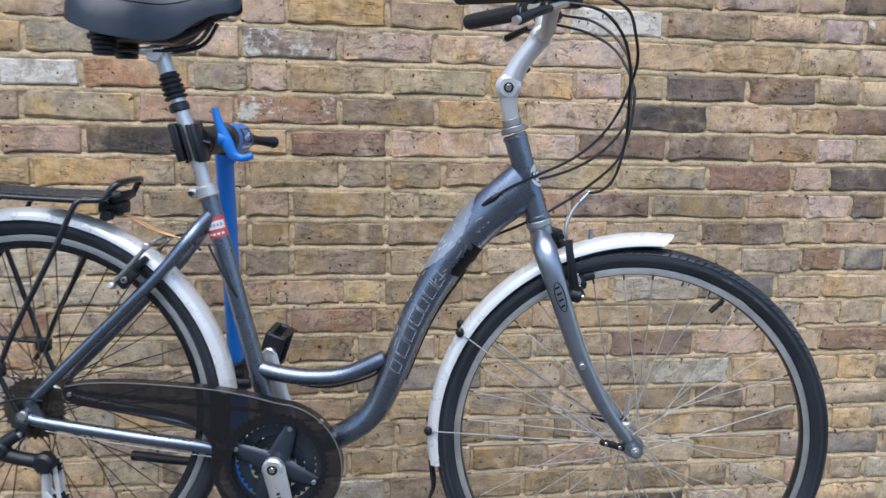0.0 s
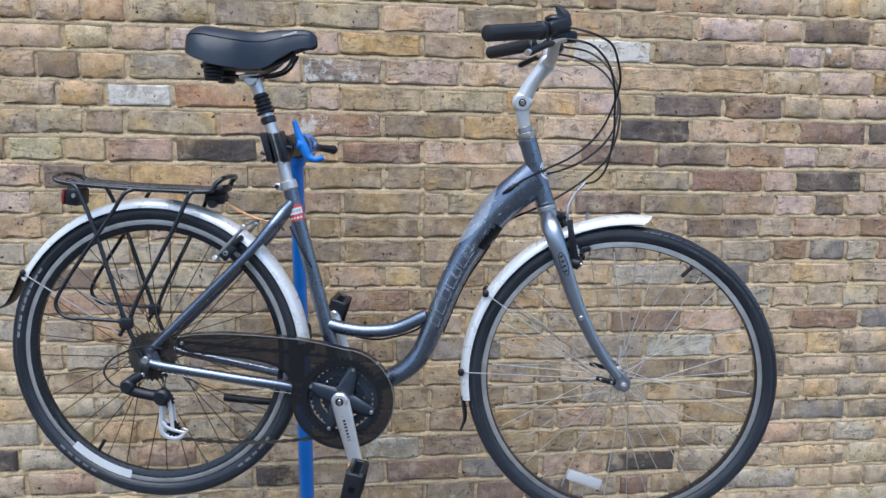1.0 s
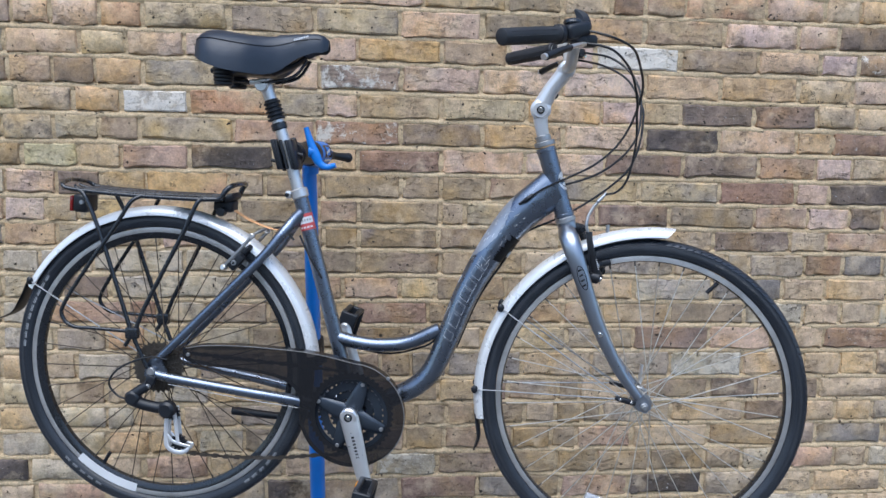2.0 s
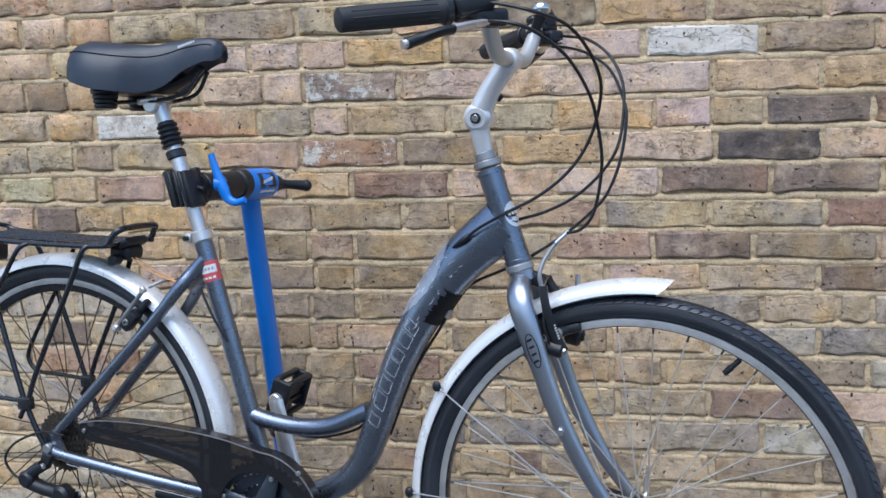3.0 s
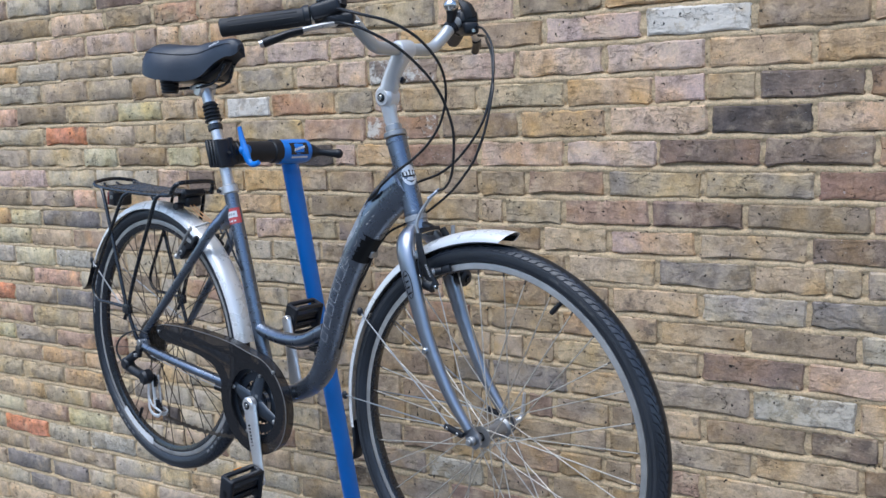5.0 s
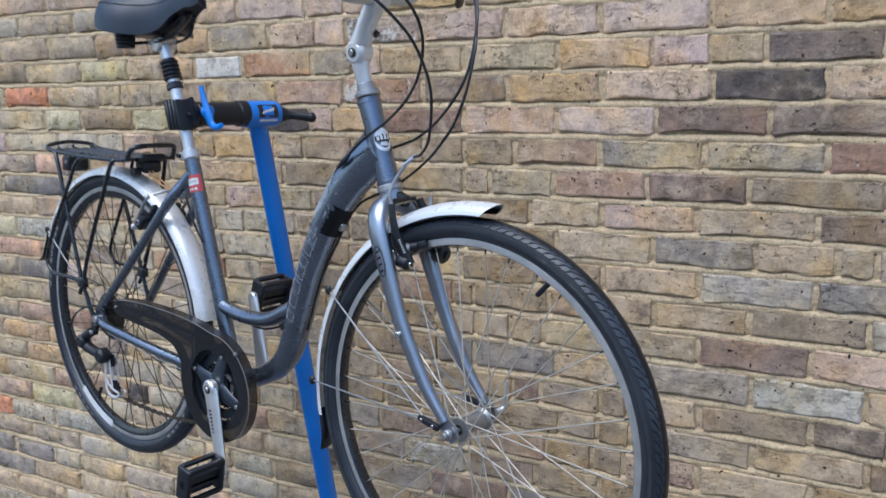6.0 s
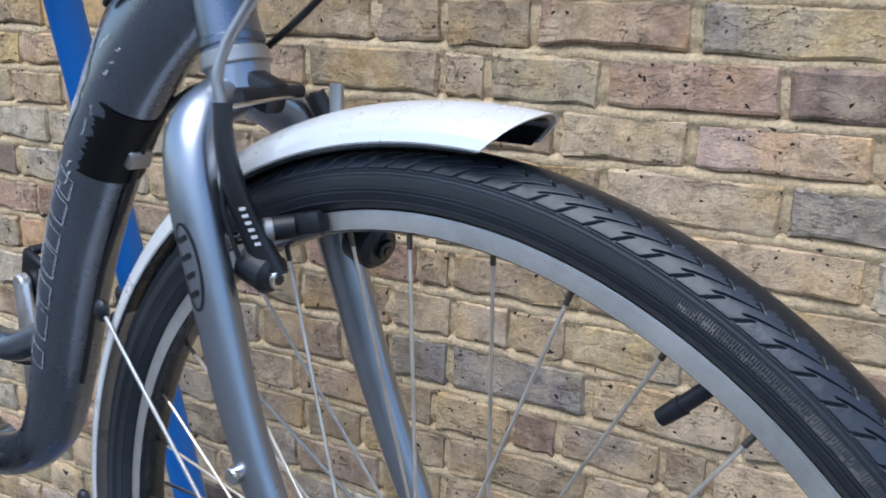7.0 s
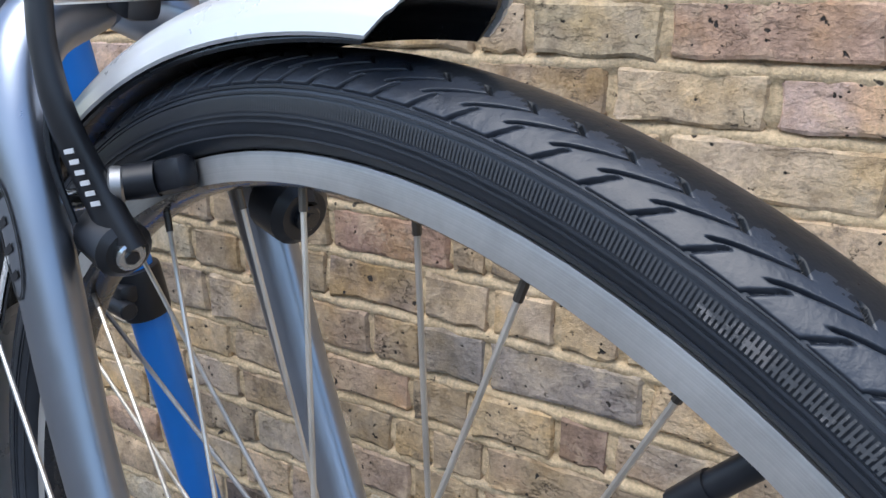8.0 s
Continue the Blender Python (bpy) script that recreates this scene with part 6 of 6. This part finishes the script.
# each course from its first joint: kind of brick and length in millimetres; x stands for any brick; from course 4 down
# the kinds are set greyer
COURSES = {
    -6: (-1.849, "B356 C284 B234 R205 x176 x176 x176 x176 P246 T245 B164 L149 M103 R121 R251 P188 L111 Y135 O157"),
    -5: (-1.896, "C311 C269 P254 x102 C105 C130 Y118 O237 T242 O240 P242 B238 Y248 T249 C233 P129 D232 L128"),
    -4: (-2.016, "Y312 V236 H280 O208 Y202 O124 P159 C243 C132 P113 Y243 T196 C262 W261 N242 Y200 C123 F103 P215"),
    -3: (-1.849, "V275 L251 O230 N119 Y120 D115 Y129 O230 C160 C102 F239 P234 C242 C252 S236 Y248 L173 P196 B145"),
    -2: (-2.004, "U278 B282 O268 Z220 L156 Y130 W187 R249 O138 C92 T242 O255 Y227 C128 T115 D234 M198 L128 L117 P173"),
    -1: (-1.872, "V301 Q231 L244 x103 O138 V123 B110 O263 A229 K250 N241 Y244 C252 D233 P246 Y116 M243 D146"),
    0: (-1.991, "H321 O303 Z181 N243 Z152 L119 A187 D241 P78 Y162 M246 P250 C241 M247 D240 T186 C117 L110 P194"),
    1: (-1.876, "C299 V266 V201 x118 C138 D125 T123 Y232 L102 B168 B227 N118 B142 T220 O244 O251 M248 P107 D237 C188"),
    2: (-2.032, "B343 H256 U120 x158 x158 C114 O88 O121 Y222 L105 B233 T112 B244 x73 O172 A232 M224 B274 A172 C137 D109 P122 L167"),
    3: (-2.1, "Y287 Z184 E328 x300 Y145 O147 T142 C193 O131 N141 N103 N236 N190 L183 C225 L256 D245 L119 A237 M179"),
    4: (-1.962, "Z264 L239 A224 x224 V107 V147 V142 V112 V195 H191 B116 B246 B252 L240 E228 L169 H73 H183 M126 E132 V113 M199"),
    5: (-2.01, "V210 Z235 G215 L172 V170 V162 D133 V127 V227 L132 B109 A73 A169 O106 B215 B171 L230 V248 E229 L140 L208 L256"),
    6: (-2.003, "O298 U275 x208 x208 V123 A228 M80 V138 T181 B134 B124 M216 N58 B212 T144 T120 L217 B242 V194 L119 L129 V126 L180"),
    7: (-2.108, "Q283 H249 E207 x176 x176 V147 H145 Y109 V154 V148 B117 P93 B89 N178 T111 L101 T89 O173 H213 M243 P201 x71 L107 M244 E202"),
    8: (-1.989, "A267 O258 L116 x163 x163 L124 L86 V156 V190 H182 H177 B177 B91 E109 E232 L219 H250 G235 L201 L123 L120 L233"),
    9: (-2.133, "Z292 H251 A218 x173 x173 V172 N124 L132 V164 L201 L205 T173 B100 T138 M76 H161 B64 L175 B244 D153 x85 B126 L242 H245"),
    10: (-1.974, "L291 Y247 x200 x200 L133 V172 V81 L134 L166 H135 B206 B119 T70 B92 B243 L97 B86 B61 H222 L240 D200 L105 L128 H128 L203"),
    11: (-2.079, "O268 O243 Y233 x151 x151 V142 V160 Y122 L140 V134 B153 H155 B172 B123 T208 N125 B80 A178 L251 B259 H96 E229 E276"),
    12: (-1.996, "L311 O260 A137 x243 D91 V160 L166 A190 H220 L112 H161 G192 B205 B170 B128 B170 B182 B120 V170 A142 L113 V168 L205"),
    13: (-2.141, "Z320 A261 Z240 V279 L103 A204 V103 L174 H186 D155 H250 M240 E147 B116 A218 D242 H184 L186 L239 V278"),
    14: (-2.232, "V276 Q271 V242 G250 x147 L151 V187 L115 V167 B188 L139 T173 B187 B164 M163 D151 H163 M107 B257 V268 L120 L119 H240"),
    15: (-2.106, "H282 H252 H260 V243 V147 L179 H132 V202 L293 L194 H198 B221 L226 V212 B236 L242"),
    16: (-2.255, "L290 E279 E224 V143 L225"),
    17: (-2.109, "V287 E246 L249 L241"),
    18: (-2.279, "L311 L287 L266 V247 H230"),
}


def brick_variants(count):
    """Unit-long worn bricks: ends and top eased back under the pointing, a ragged lower arris; x scales to length, z to height."""
    out = []
    for v in range(count):
        rng = random.Random(100 + v)
        bm = bmesh.new()
        xs = [-0.5, -0.475, -0.33, -0.16, 0.0, 0.17, 0.34, 0.475, 0.5]
        zs = [-0.5, -0.43, 0.0, 0.40, 0.5]
        nx, nz = len(xs) - 1, len(zs) - 1
        grid = []
        tilt = rng.uniform(-0.0016, 0.0016)
        ragged = [0.0]
        while len(ragged) < len(xs):
            ragged.append(min(0.10, max(-0.03, ragged[-1] * 0.5 + rng.uniform(-0.05, 0.07))))
        for j, z in enumerate(zs):
            row = []
            for i, x in enumerate(xs):
                end, top, low = i in (0, nx), j == nz, j == 0
                if i in (0, nx - 1):
                    jolt = rng.uniform(-0.012, 0.012)
                dx = jolt if i in (0, 1, nx - 1, nx) else rng.uniform(-0.05, 0.05)
                dz = ragged[i] if j < 2 else rng.uniform(-0.02, 0.02) if j > 2 else rng.uniform(-0.04, 0.04)
                y = rng.uniform(-0.0013, 0.0013) + tilt * x * 2
                if end or top:
                    y += rng.uniform(0.0060, 0.0095)
                elif low:
                    y += rng.uniform(0.0005, 0.0045)
                elif i in (1, nx - 1) or j == nz - 1:
                    y += rng.uniform(0.0, 0.0022)
                if end and (top or low):
                    dx -= math.copysign(0.008, x)
                    dz -= math.copysign(0.04, z)
                row.append(bm.verts.new((x + dx, y, z + dz)))
            grid.append(row)
        for A, B in zip(grid, grid[1:]):
            for i in range(nx):
                bm.faces.new((A[i], A[i + 1], B[i + 1], B[i]))
        ring = grid[0] + [r[-1] for r in grid[1:-1]] + grid[-1][::-1] + [r[0] for r in grid[-2:0:-1]]
        back = [bm.verts.new((p.co.x, 0.03, p.co.z)) for p in ring]
        n = len(ring)
        for k in range(n):
            bm.faces.new((ring[k], back[k], back[(k + 1) % n], ring[(k + 1) % n]))
        bmesh.ops.recalc_face_normals(bm, faces=bm.faces)
        edge = set(ring)
        for e in bm.edges:
            e.smooth = not (e.verts[0] in edge and e.verts[1] in edge)
        for f in bm.faces:
            f.smooth = not any(v in edge for v in f.verts)
        me = bpy.data.meshes.new("brick")
        bm.to_mesh(me)
        bm.free()
        out.append(me)
    return out


PLAIN = brick_variants(18)
VARIANTS = {}
for key, mat in M_BRICK.items():
    VARIANTS[key] = []
    for me in PLAIN[:9]:
        c = me.copy()
        c.materials.append(mat)
        VARIANTS[key].append(c)

rng = random.Random(11)
LAYOUT = []


def any_kind():
    return rng.choice("CCVVVHHHYTTBBPLLLSSAME")


for i in range(-14, 22):
    first, text = COURSES.get(i, (-2.1 + 0.12 * (i % 2), ""))
    row, x = [], first
    for word in text.split():
        w = int(word[1:]) / 1000
        row.append((x, w, any_kind() if word[0] == "x" else word[0]))
        x += w
    while x < X1 - 0.3:
        w = 0.123 if rng.random() < 0.3 else rng.uniform(0.235, 0.25)
        row.append((x, w, any_kind()))
        x += w
    row.append((x, X1 - 0.01 - x, any_kind()))
    x = first
    while x > X0 + 0.3:
        w = 0.123 if rng.random() < 0.3 else rng.uniform(0.235, 0.25)
        x -= w
        row.append((x, w, any_kind()))
    row.append((X0 + 0.01, x - X0 - 0.01, any_kind()))
    LAYOUT += [(i, a, w, course_top(i), k) for a, w, k in row]

NEAR = []
for it in LAYOUT:
    i, x, w, z1, k = it
    d = abs(x + w / 2 - 0.35) / 1.15 + abs(z1 - 1.38) / 0.75
    NEAR.append((d, it))
NEAR.sort(key=lambda q: q[0])
REST = [q[1] for q in NEAR[300:]]
NEAR = [q[1] for q in NEAR[:300]]


def brick_matrix(it):
    i, x, w, z1, k = it
    r = random.Random(int(i * 977 + x * 1000))
    h = z1 - course_top(i + 1) - JOINT
    return r, Matrix.Translation((x + w / 2, r.uniform(-0.0050, -0.0020), z1 - h / 2 + r.uniform(-0.0025, 0.0025))) @ Matrix.Rotation(radians(r.uniform(-0.9, 0.9)), 4, "Y") \
        @ Matrix.Diagonal((w - JOINT + r.uniform(-0.004, 0.003), 1, h + r.uniform(-0.005, 0.003), 1))


KINDS = list(HUES)
verts, faces, tints, flats = [], [], [], []
for it in REST:
    r, m = brick_matrix(it)
    me = r.choice(PLAIN)
    o = len(verts)
    verts += [tuple(m @ v.co) for v in me.vertices]
    flats += [p.use_smooth for p in me.polygons]
    tints += [KINDS.index(it[4])] * len(me.polygons)
    faces += [tuple(o + a for a in p.vertices) for p in me.polygons]
me = bpy.data.meshes.new("outer_bricks")
me.from_pydata(verts, [], faces)
for k in KINDS:
    me.materials.append(M_BRICK_FAR[k])
me.polygons.foreach_set("material_index", tints)
me.polygons.foreach_set("use_smooth", flats)
rest = new("outer_bricks", me)
rest.parent = wall
tagged(rest, kind="stuff")
for it in NEAR:
    r, m = brick_matrix(it)
    ob = new("brick", r.choice(VARIANTS[it[4]]))
    ob.parent = wall
    ob.matrix_local = m

# ---------------------------------------------------------------- unseen wall added behind the camera, pale to brighten reflections
bm = bmesh.new()
block(bm, (0, -24.0, 2.4), (60, 0.3, 4.8), None, 0)
south = part("wall_south", bm, M_BRICK["V"], None, smooth=False)
tagged(south, "unseen plain pale wall added behind the camera for reflections", "wall", kind="structure")
